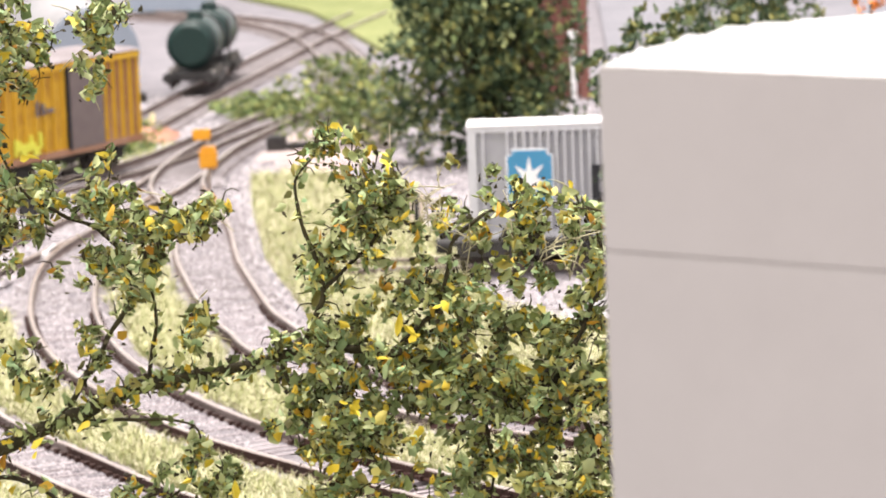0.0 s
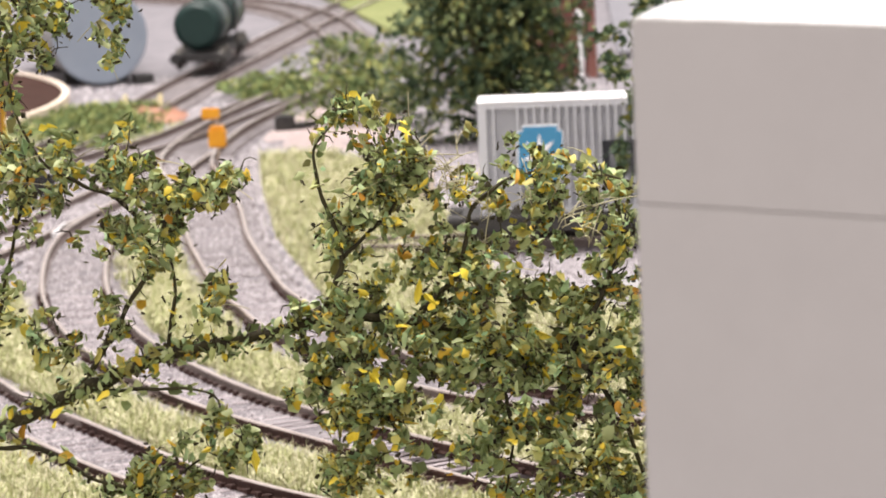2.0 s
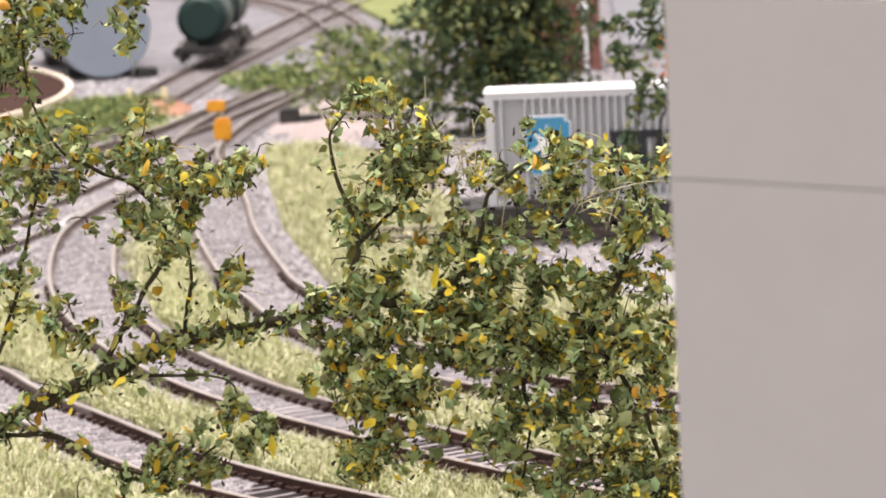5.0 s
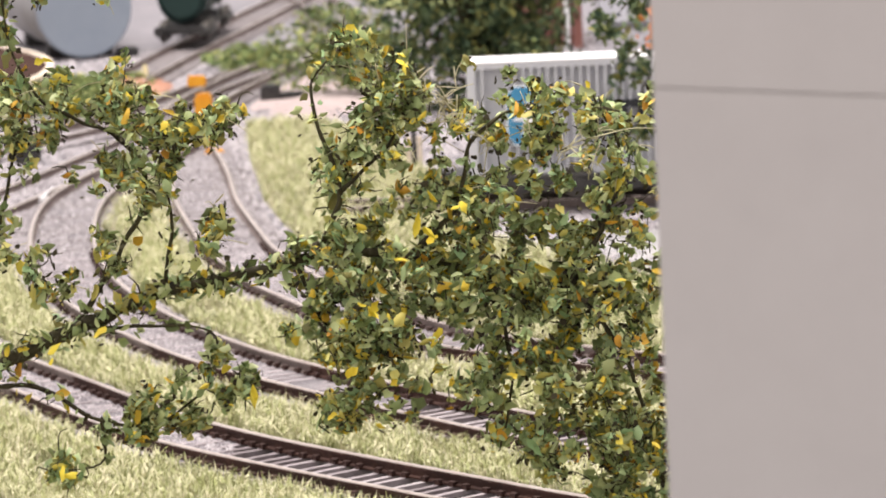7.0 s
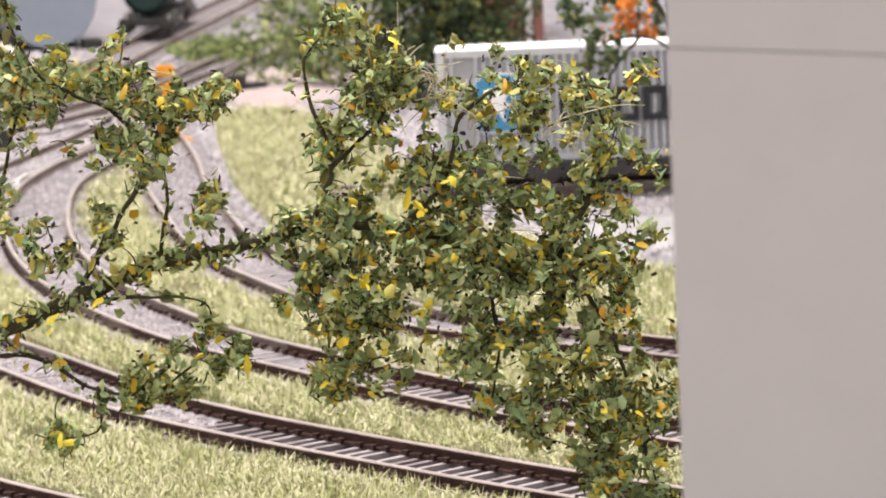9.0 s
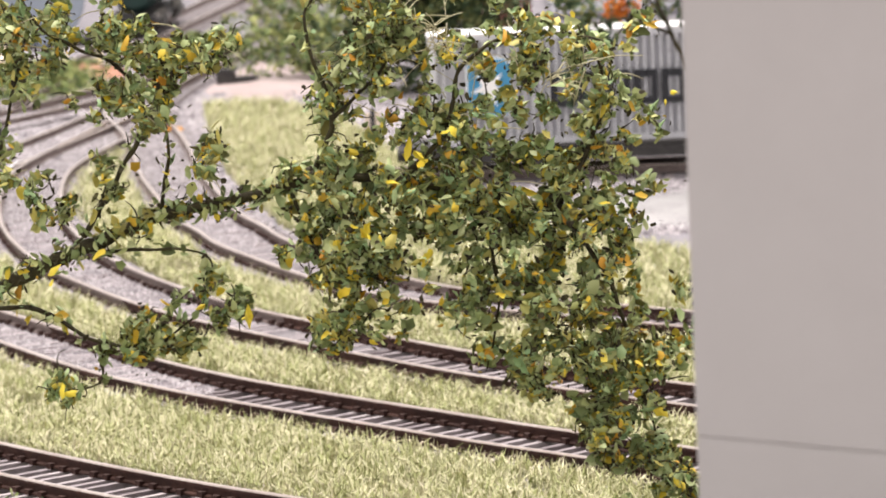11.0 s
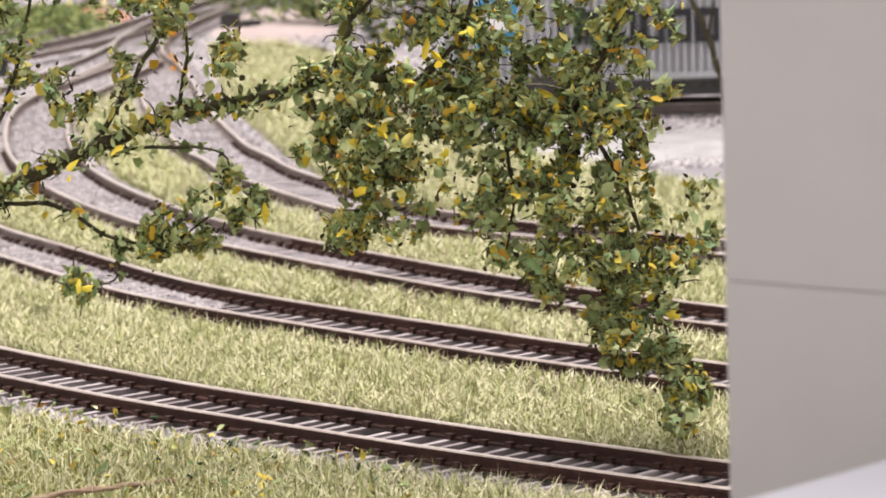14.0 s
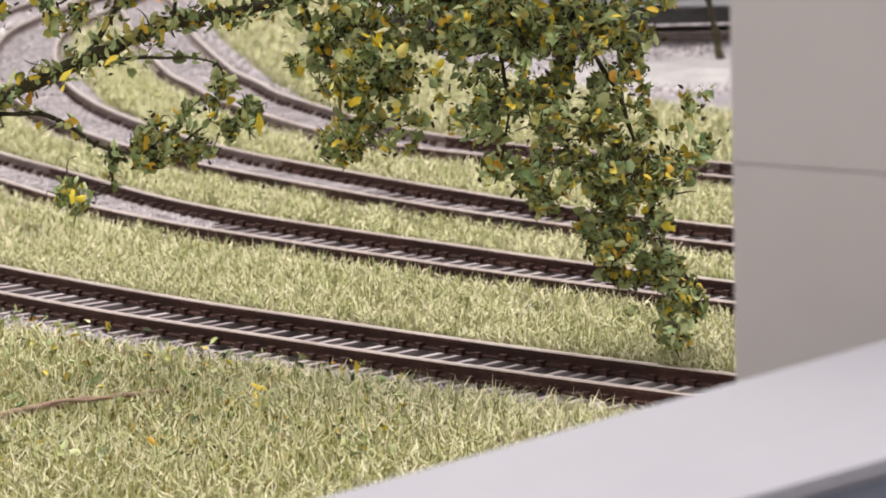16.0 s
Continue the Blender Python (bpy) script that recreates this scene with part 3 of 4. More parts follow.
JUNCTION = [(-0.0086, 0.0658, 0.0045, 0.0036), (-0.003, 0.0696, 0.0045, 0.0041), (0.003, 0.0639, 0.005, 0.0041), (-0.0044, 0.0597, 0.0045, 0.0041), (0.0079, 0.0737, 0.0045, 0.0041), (0.0, 0.0768, 0.0041, 0.0041), (0.0121, 0.0663, 0.005, 0.0045), (-0.0089, 0.059, 0.0036, 0.0045), (0.0017, 0.0549, 0.0041, 0.0036), (0.0145, 0.0598, 0.0045, 0.0041), (0.022, 0.0668, 0.0041, 0.0032), (-0.0032, 0.085, 0.0036, 0.0036), (0.0033, 0.0901, 0.0041, 0.0036)]
EDGE = [(-0.0607, 0.1134, 0.0041, 0.0041), (-0.0548, 0.1149, 0.0041, 0.0032), (-0.0621, 0.1054, 0.0036, 0.0045), (-0.0618, 0.0946, 0.0041, 0.0041), (-0.0585, 0.09, 0.0041, 0.0036), (-0.0639, 0.0812, 0.0032, 0.0045), (-0.0621, 0.0747, 0.0032, 0.0036), (-0.0411, 0.1135, 0.0027, 0.0036), (-0.0553, 0.0663, 0.0027, 0.0036), (-0.0356, 0.0827, 0.0055, 0.0041), (-0.0424, 0.0893, 0.0045, 0.0036), (-0.03, 0.087, 0.0045, 0.0041)]
UPPER_RIGHT = [(0.0306, 0.0877, 0.0045, 0.0036), (0.0358, 0.0801, 0.0041, 0.0041), (0.0318, 0.0729, 0.0045, 0.0041), (0.039, 0.069, 0.0041, 0.0036), (0.0424, 0.0623, 0.0027, 0.0036), (0.0258, 0.0815, 0.0041, 0.0041), (0.0415, 0.0872, 0.0032, 0.0036), (0.0243, 0.0898, 0.0041, 0.0032), (0.0438, 0.0743, 0.0027, 0.0032), (0.0296, 0.0629, 0.0045, 0.0036)]
LOW_SPRIGS = [(-0.0288, 0.0480, 0.0063, 0.0049), (-0.0346, 0.0418, 0.0072, 0.0036), (-0.0415, 0.0398, 0.0072, 0.0040), (-0.0528, 0.0329, 0.0049, 0.0025), (-0.0235, 0.0451, 0.0022, 0.0036), (-0.0092, 0.0417, 0.0036, 0.0036)]
TREE_Y = -0.065
BOUGHS = [
    ([(-.150, .0), (-.1337, .0068), (-.0998, .0325), (-.0725, .0457), (-.0566, .0529), (-.0483, .0562), (-.0363, .0607), (-.0235, .0629), (-.0153, .0649), (-.0080, .0668)], .0017, .0008),
    ([(-.0080, .0668), (.0027, .0650), (.0152, .0627), (.0276, .0585), (.0354, .0490), (.0394, .0360), (.0433, .0192)], .0007, .0002),
    ([(-.0117, .0656), (-.0076, .0755), (-.0102, .0855), (-.0112, .0928), (-.0064, .0989)], .0006, .00015),
    ([(-.0153, .0649), (-.0105, .0528), (-.0091, .0435)], .0004, .00015),
    ([(-.0491, .0576), (-.0431, .0670), (-.0381, .0768), (-.0412, .0851), (-.0534, .0919), (-.0582, .1020), (-.0585, .1128)], .0005, .00018),
    ([(-.0363, .0607), (-.0343, .0720), (-.0347, .0811), (-.0267, .0871)], .0004, .00015),
    ([(-.0725, .0462), (-.0579, .0465), (-.0474, .0405), (-.0374, .0401), (-.0289, .0462)], .0005, .00018),
    ([(-.0483, .0553), (-.0303, .0545), (-.0279, .0480)], .00035, .00015),
    ([(.0027, .0650), (.0107, .0729), (.0134, .0827), (.0217, .0878), (.0333, .0873), (.0412, .0842)], .0005, .00015),
    ([(.0276, .0585), (.0344, .0709), (.0366, .0799), (.0316, .0909)], .0005, .00015),
    ([(.0152, .0627), (.0181, .0461), (.0158, .0333)], .0004, .00015),
    ([(-.0725, .0457), (-.0641, .0642), (-.0595, .0804), (-.0562, .0911)], .0005, .0002),
    ([(-.0076, .0755), (.0019, .0850), (.0041, .0957)], .0004, .00015),
    ([(-.0474, .0405), (-.0473, .0340), (-.0542, .0329)], .0003, .00012),
]


def near_tree():
    tree = empty("tree", Matrix.Identity(4), label="leaning miniature tree with mixed green and golden leaves", category="tree")
    paths = []
    for pts, r0, r1 in BOUGHS:
        paths.append(([(x, TREE_Y + 0.002 * math.sin(40 * x + 60 * z), z) for x, z in pts], r0, r1))
    limb_mesh(paths[:2], "trunk", tree)
    for p in paths[2:]:
        limb_mesh([p], "bough", tree, seg=5)
    dense = clump_points(CENTRAL + HANGING, TREE_Y, .0075, 9.5e6, cut=-0.08)
    loose = np.concatenate([clump_points(UPPER_LEFT, TREE_Y, .006, 11.0e6, 0.64, cut=-0.10), clump_points(MIDDLE, TREE_Y, .006, 8.0e6, 0.66, cut=-0.08)])
    core = np.concatenate([clump_points(LOBES, TREE_Y + .002, .0055, 7.5e6, cut=-0.5), clump_points(JUNCTION, TREE_Y, .0055, 6.5e6, 0.6, cut=-0.3), clump_points(EDGE, TREE_Y, .0055, 7.0e6, 0.6, cut=-0.25), clump_points(UPPER_RIGHT, TREE_Y, .0055, 4.5e6, 0.7, cut=-0.2)])
    sprig = clump_points(LOW_SPRIGS, TREE_Y, .003, 12.0e6, 0.6)
    along = []
    for pts, r0, r1 in paths:
        line = spline(pts, 0.0006)
        keep = line[RNG.uniform(size=len(line)) < 0.9]
        along.append(keep + RNG.normal(0, 0.0010, keep.shape))
        if r0 > .001:
            along.append(np.repeat(line, 4, 0) + RNG.normal(0, 0.0012, (4 * len(line), 3)))
    every = np.concatenate([dense, core, loose, sprig] + along)
    gold = RNG.uniform(size=len(every)) < 0.10
    leaf_mesh("crown", every[~gold], .0021, LEAF, tree)
    leaf_mesh("golden_leaves", every[gold], .0021, LEAF_GOLD, tree, lab="golden yellow and rusty leaves")
    big = every[RNG.integers(0, len(every), 90)] - np.array((0, .008, 0))
    leaf_mesh("large_golden_leaves", big, .0021, LEAF_GOLD, tree, lab="larger bright yellow leaves")
    for q in ((-.0517, -.076, .0979), (-.0039, -.079, .0601), (-.0028, -.079, .0588), (.0065, -.079, .0536), (.0053, -.077, .0708), (.0016, -.078, .0670), (-.0526, -.073, .0530), (-.0225, -.075, .0451), (.0104, -.077, .0722), (-.0515, -.075, .0337), (.0464, -.074, .0776), (.0045, -.076, .0967)):
        for k in range(2):
            one = leaf_mesh("yellow_leaf", np.array([q]) + RNG.normal(0, .0008, (1, 3)), .0027, LEAF_YELLOW, tree, lab="bright yellow leaf")
            one["kind"] = ""
    knots = every[RNG.integers(0, len(every), 5200)] + RNG.normal(0, .0011, (5200, 3)) - np.array((0, .0012, 0))
    leaf_mesh("dark_bud", knots, .00105, BARK, tree, lab="tiny black buds and twig ends")
    # fine twigs joining neighbouring leaves, and dry stalks
    twigs = []
    for q in every[RNG.integers(0, len(every), 2400)]:
        d = RNG.normal(0, .0010, (2, 3)) * (1, .5, 1)
        twigs.append(([tuple(q), tuple(q + d[0]), tuple(q + d[0] * 1.2 + d[1])], .00017, .00008))
    tagged(limb_mesh(twigs, "twig_work", tree, seg=3), kind="stuff")
    dry = []
    tangle = clump_points([(.020, .0865, .013, .006), (.033, .083, .008, .007), (.010, .088, .008, .005)], TREE_Y, .005, 2.0e6)
    for q in np.concatenate([loose[RNG.integers(0, len(loose), 160)], tangle[RNG.integers(0, len(tangle), 80)]]):
        d = RNG.normal(0, 1, 3) * (.004, .002, .0025)
        dry.append(([tuple(q), tuple(q + d * .5 + (0, 0, .0006)), tuple(q + d)], .00013, .00007))
    tagged(limb_mesh(dry, "dry_stalk_work", tree, STALK, seg=3), kind="stuff")
    return tree


near_tree()


def bushy_tree(name, at, size, n, leaf, mat, lab, cat, trunk=True, lobes=9, gold=0.0):
    """A tree or bush of uneven clumps round a short trunk; size: half width, half depth, height."""
    x, y = at
    t = empty(name, Matrix.Translation((x, y, 0)), label=lab, category=cat)
    pts, paths = [], []
    top = size[2]
    for k in range(lobes):
        a, f = 2.4 * k + RNG.uniform(-.3, .3), (k + 0.5) / lobes
        wide = math.sin(math.pi * min(1, 0.25 + 0.72 * f)) ** 0.6
        c = np.array((math.cos(a) * size[0] * 0.55 * wide, math.sin(a) * size[1] * 0.55 * wide, top * (0.10 + 0.80 * f)))
        r = np.array((size[0] * .55, size[1] * .55, top * 0.2)) * RNG.uniform(.75, 1.15)
        m = n // lobes
        q = RNG.normal(size=(m, 3))
        q = q / np.linalg.norm(q, axis=1)[:, None] * RNG.uniform(0.35, 1.08, (m, 1)) ** 0.6
        p = c + q * r
        keep = np.array([noise.noise(tuple(v / (top * 0.09))) for v in p]) > -0.2
        pts.append(p[keep])
        paths.append(([(0, 0, top * .12), tuple(c * (0.5, 0.5, 0.7)), tuple(c)], top * .018, top * .006))
    if trunk:
        paths.append(([(0, 0, -0.001), (top * .01, 0, top * .25), (0, 0, top * .7)], top * .035, top * .012))
    limb_mesh(paths, "trunk", t)
    p = np.concatenate(pts)
    p = p[p[:, 2] > 0.0006]
    leaf_mesh("crown", p, leaf, mat, t)
    if gold:
        leaf_mesh("yellow_leaves", p[RNG.uniform(size=len(p)) < gold], leaf * 1.1, LEAF_PALE, t)
    return t


bushy_tree("tree", (.006, .72), (.036, .026, .085), 13000, .0030, LEAF_DARK, "dense dark green bushy tree behind the container", "tree", lobes=14, gold=.05)


def slender_tree():
    """A leaning thin trunk with a loose dark crown, beside the container."""
    t = empty("tree", Matrix.Identity(4), label="slender leaning dark tree with sparse leaves beside the container", category="tree")
    y = .405
    limb_mesh([([(.0868, y, -.001), (.0845, y, .012), (.0805, y, .027), (.073, y, .045), (.066, y, .062)], .0011, .0004)], "trunk", t)
    for pts in (((.0805, .027), (.084, .045), (.089, .063)), ((.073, .045), (.062, .050), (.050, .047), (.047, .036)), ((.066, .062), (.057, .068), (.048, .060)), ((.062, .050), (.054, .040), (.051, .026))):
        limb_mesh([([(x, y, z) for x, z in pts], .0005, .0002)], "bough", t, seg=5)
    p = clump_points([(.048, .058, .006, .009), (.050, .045, .005, .007), (.046, .034, .0035, .006), (.055, .069, .009, .007), (.064, .073, .010, .007), (.076, .068, .012, .010), (.083, .052, .007, .009), (.093, .062, .012, .012), (.052, .026, .003, .005), (.042, .065, .003, .005)], y, .004, 5.0e6, 0.6, .0022)
    leaf_mesh("crown", p, .0027, LEAF_DARK, t)
    return t


slender_tree()


# ---- tall cream building at the front, with a lean-to ----
def prism(plan, z0, z1, bm=None):
    bm = bm or bmesh.new()
    lo = [bm.verts.new((x, y, z0)) for x, y in plan]
    hi = [bm.verts.new((x, y, z1)) for x, y in plan]
    bm.faces.new(lo[::-1])
    bm.faces.new(hi)
    for i in range(len(plan)):
        j = (i + 1) % len(plan)
        bm.faces.new((lo[i], lo[j], hi[j], hi[i]))
    return bm


PLAN = [(.0335, -.35), (.109, -.409), (.16, -.40), (.16, -.29), (.062, -.318), (.052, -.320), (.044, -.326)]
house = empty("building", Matrix.Identity(4), label="tall plain cream building model with panel joints", category="building")
JOINTS = (0.0, .0275, .0742, .1205, .1368)
for lo, hi in zip(JOINTS, JOINTS[1:]):
    b = prism(PLAN, lo, hi - .00007)
    bmesh.ops.bevel(b, geom=[e for e in b.edges], offset=.00009, segments=2, affect="EDGES")
    part("wall_panel", b, PLASTER, house)
part("wall_core", prism([(x + (.0008 if x < .1 else -.0006), y + .0002) for x, y in PLAN], .0, .1366), PLASTER, house)
rf = bmesh.new()
bmesh.ops.create_grid(rf, x_segments=60, y_segments=24, size=0.5)
for v in rf.verts:
    fx, fy = v.co.x + .5, v.co.y + .5
    front = Vector((.0337 + .0755 * fx, -.3497 - .0590 * fx, 0))
    back = Vector((.0442 + .1150 * fx, -.3262 + (.0080 * min(1, fx * 6)) + .025 * fx, 0))
    p = front.lerp(back, fy)
    v.co = (p.x, p.y, .1369 + .0007 * (1 + noise.noise((fx * 60, fy * 12, 0))) * (1 if 0 < fx < 1 and fy > 0 else 0))
part("roof", rf, SNOW, house, "rough white flat roof")

shed = empty("lean_to", Matrix.Identity(4), label="lean-to with a sloping white roof board and slate-blue wall", category="building")
slope = .255


def slab(x0, x1, y0, y1, z_at0, thick):
    bm = bmesh.new()
    v = [bm.verts.new((x, y, z_at0 + slope * x + dz)) for x in (x0, x1) for y in (y0, y1) for dz in (-thick, 0)]
    for f in ((0, 1, 3, 2), (4, 6, 7, 5), (0, 4, 5, 1), (2, 3, 7, 6), (1, 5, 7, 3), (0, 2, 6, 4)):
        bm.faces.new([v[k] for k in f])
    bmesh.ops.bevel(bm, geom=bm.edges[:], offset=.0006, segments=2, affect="EDGES")
    return bm


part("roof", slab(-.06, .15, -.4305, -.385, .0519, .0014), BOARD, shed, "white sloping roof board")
w = bmesh.new()
v = [w.verts.new(c) for c in ((-.058, -.4290, 0), (.148, -.4290, 0), (.148, -.4290, .0519 + slope * .148 - .0015), (-.058, -.4290, .0519 - slope * .058 - .0015))]
v += [w.verts.new((q.co.x, -.388, q.co.z)) for q in v]
for f in ((0, 1, 2, 3), (7, 6, 5, 4), (0, 4, 5, 1), (1, 5, 6, 2), (2, 6, 7, 3), (3, 7, 4, 0)):
    w.faces.new([v[k] for k in f])
part("wall", w, SLATE, shed, "slate-blue clad wall")


# ---- container on its wagon ----
def rounded(x0, x1, y0, y1, z0, z1, rad):
    """A thin upright plate with rounded corners."""
    bm = box(x0, x1, y0, y1, z0, z1)
    bmesh.ops.bevel(bm, geom=[e for e in bm.edges if abs(e.verts[0].co.y - e.verts[1].co.y) > 1e-5], offset=rad, segments=5, affect="EDGES")
    return bm


def container():
    c = empty("shipping_container", pose(.0055, .4505, .0116, 0, 0, -1.6), label="grey corrugated shipping container with blue logo panel", category="container")
    L, W, H = .140, .016, .0316
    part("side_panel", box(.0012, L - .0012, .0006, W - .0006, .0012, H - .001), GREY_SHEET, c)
    fr = box(0, .0024, -.0002, .0024, 0, H)
    for x0, x1, z0, z1 in ((L - .0024, L, 0, H), (.0024, L - .0024, 0, .0016), (.0024, L - .0024, H - .0016, H)):
        box(x0, x1, -.0002, .0024, z0, z1, bm=fr)
    part("frame", fr, SHEET_RIDGE, c)
    part("roof", box(-.0002, L + .0002, -.0004, W, H, H + .0005, .0001), WHITE, c, "white roof")
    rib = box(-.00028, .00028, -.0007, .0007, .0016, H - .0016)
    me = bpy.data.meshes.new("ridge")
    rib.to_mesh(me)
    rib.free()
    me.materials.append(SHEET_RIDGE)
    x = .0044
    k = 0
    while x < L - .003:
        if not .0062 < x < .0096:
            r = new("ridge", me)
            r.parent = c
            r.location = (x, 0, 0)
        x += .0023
    logo = part("logo_panel", rounded(.0107, .0241, -.0011, -.0003, .0082, .0252, .0017), WHITE, c, "white bordered blue logo panel")
    part("logo_field", rounded(.0112, .0236, -.0013, -.0010, .0087, .0247, .0014), LOGO_BLUE, logo)
    star = bmesh.new()
    ring = []
    for i in range(14):
        r = .0058 if i % 2 == 0 else .0022
        a = math.pi * i / 7 + math.pi / 2
        ring.append(star.verts.new((.0172 + r * math.cos(a) * .9, -.0016, .0167 + r * math.sin(a) * 1.1)))
    star.faces.new(ring)
    bmesh.ops.extrude_face_region(star, geom=star.faces[:])
    for q in list(star.verts)[14:]:
        q.co.y += .0004
    part("logo_star", star, WHITE, logo)
    for k in range(6):
        a = .0347 + .0079 * k
        b, lo, hi = a + .0069, .0103, .0201
        bb = box(a, a + .0021, -.0012, -.0004, lo, hi)
        box(b - .0017, b, -.0012, -.0004, lo, hi, bm=bb)
        box(a + .0021, b - .0017, -.0012, -.0004, hi - .0022, hi, bm=bb)
        box(a + .0021, b - .0017, -.0012, -.0004, lo, lo + .0020, bm=bb)
        part("lettering_bar", bb, INK, c, "black paint bars")
    return c


container()


def wheelset(parent, x, y, r):
    ws = part("wheelset", cyl(.0008, .020, pose(x, y, r, 90, 0, 0), seg=8), WHEEL, parent)
    for dy in (-.0087, .0087):
        part("wheel", cyl(r, .0022, pose(x, y + dy, r, 90, 0, 0), seg=28, bevel=.0003), WHEEL, ws)
    return ws


def flat_wagon():
    g = empty("flat_wagon", pose(.0, .4600, .0042, 0, 0, -1.6), label="black container flat wagon on its wheels", category="railway wagon")
    part("deck", box(0, .150, -.0145, .0145, .0060, .0073, .0003), BLACK, g)
    part("side_sill", box(.002, .148, -.0150, -.0130, .0030, .0060), BLACK, g)
    part("side_sill", box(.002, .148, .0130, .0150, .0030, .0060), BLACK, g)
    for x in (.018, .036, .112, .130):
        wheelset(g, x, 0, .0052)
    for x in (.027, .121):
        part("bogie_frame", box(x - .015, x + .015, -.0125, -.0105, .0030, .0062, .0006), BLACK, g)
    for y in (-.0085, .0085):
        part("buffer", cyl(.0022, .004, pose(-.002, y, .0055, 0, 90, 0), seg=16), BLACK, g)
    return g


flat_wagon()
RAILS["container_track"] = [(-.03, .4695), (.02, .4681), (.08, .4664), (.2, .4631), (.3, .4603)]
track("container_track", 1, "straight rails under the container wagon", near=False)


# ---- green tank wagon ----
def tank_wagon():
    m = pose(-.1175, .985, .0034, 0, 0, 87)
    t = empty("tank_wagon", m, label="dark green tank wagon on a black chassis", category="railway wagon")
    part("tank", cyl(.0098, .040, pose(.022, 0, .0182, 0, 90, 0), seg=40, bevel=.0020), GREEN, t, smooth=True)
    part("tank", cyl(.0098, .040, pose(.066, 0, .0182, 0, 90, 0), seg=40, bevel=.0020), GREEN, t, smooth=True)
    for x in (.006, .037, .051, .081):
        part("band", cyl(.0101, .0008, pose(x, 0, .0182, 0, 90, 0), seg=40), BLACK, t)
    for x in (.022, .066):
        part("dome", cyl(.0035, .005, pose(x, 0, .0285, 0, 0, 0), seg=24, bevel=.0008), GREEN, t)
    part("chassis", box(-.002, .090, -.0095, .0095, .0040, .0070, .0004), BLACK, t)
    for x in (.008, .022, .066, .080):
        wheelset(t, x, 0, .0045)
    for x in (.015, .073):
        part("bogie_frame", box(x - .012, x + .012, -.0112, -.0095, .0025, .0058, .0006), BLACK, t)
        part("bogie_frame", box(x - .012, x + .012, .0095, .0112, .0025, .0058, .0006), BLACK, t)
    for y in (-.0085, .0085):
        part("buffer", cyl(.0022, .006, pose(-.004, y, .0058, 0, 90, 0), seg=16), BLACK, t)
    part("ladder", box(.043, .0445, -.0112, -.0104, .007, .026), BLACK, t)
    return t


tank_wagon()


# ---- big storage tank ----
def storage_tank():
    s = empty("storage_tank", pose(-.1555, .97, 0, 0, 0, 105), label="large pale grey storage tank with a blue-grey end", category="tank")
    part("shell", cyl(.0195, .10, pose(.051, 0, .0205, 0, 90, 0), seg=64), TANK_GREY, s, smooth=True)
    part("end_plate", cyl(.0194, .002, pose(.0002, 0, .0205, 0, 90, 0), seg=64, bevel=.0006), TANK_BLUE, s, "blue-grey end plate")
    for x in (.018, .08):
        part("cradle", box(x - .004, x + .004, -.013, .013, 0, .006, .0006), BLACK, s)
    part("foot", box(-.003, .006, -.021, -.013, 0, .004, .0005), BLACK, s)
    return s


storage_tank()


# ---- round brown deck with a cream kerb ----
deck = empty("turntable", pose(-.3765, .888, 0), label="round brown deck with a raised cream kerb", category="turntable")
part("deck", cyl(.2125, .004, pose(0, 0, .002), seg=160), BROWN, deck)
ringm = bmesh.new()
inner, outer = [], []
for i in range(160):
    a = 2 * math.pi * i / 160
    inner.append([ringm.verts.new((.2127 * math.cos(a), .2127 * math.sin(a), z)) for z in (0, .0047)])
    outer.append([ringm.verts.new((.2152 * math.cos(a), .2152 * math.sin(a), z)) for z in (0, .0047)])
for i in range(160):
    j = (i + 1) % 160
    ringm.faces.new((outer[i][0], outer[j][0], outer[j][1], outer[i][1]))
    ringm.faces.new((inner[j][0], inner[i][0], inner[i][1], inner[j][1]))
    ringm.faces.new((inner[i][1], outer[i][1], outer[j][1], inner[j][1]))
    ringm.faces.new((inner[i][0], inner[j][0], outer[j][0], outer[i][0]))
part("kerb", ringm, CREAM, deck, "cream kerb ring")


# ---- clay mound with two ivory posts; lever lantern; black motor; pale slab ----
def mound(name, at, half, high, mat, lab, cat, seed):
    bm = bmesh.new()
    bmesh.ops.create_grid(bm, x_segments=30, y_segments=30, size=1)
    for v in bm.verts:
        r = math.hypot(v.co.x, v.co.y)
        k = max(0.0, 1 - r * r)
        n = noise.noise((v.co.x * 3 + seed, v.co.y * 3, 0))
        v.co = (v.co.x * half[0], v.co.y * half[1], high * k * (1 + 0.5 * n) - 0.0004 * (1 - k) - .0001)
    ob = part(name, bm, mat, smooth=True)
    ob.matrix_basis = Matrix.Translation((*at, 0))
    return tagged(ob, lab, cat)


mound("clay_mound", (-.126, .845), (.0165, .040), .0034, CLAY, "low mound of orange clay beside rails", "soil", 3)
for x, y in ((-.1361, .868), (-.1227, .868)):
    p = empty("bollard", pose(x, y, .0015), label="small ivory bollard on the clay mound", category="bollard", group="ivory bollards")
    part("shaft", cyl(.0011, .0052, pose(0, 0, .0026), seg=14, r2=.0008, bevel=.0002), IVORY, p)
    part("foot", box(-.0018, .0018, -.0018, .0018, 0, .0006), BLACK, p)
mound("pale_slab", (-.053, .800), (.030, .110), .0016, PINK, "pale pink plaster ground patch by the grass", "soil", 9)

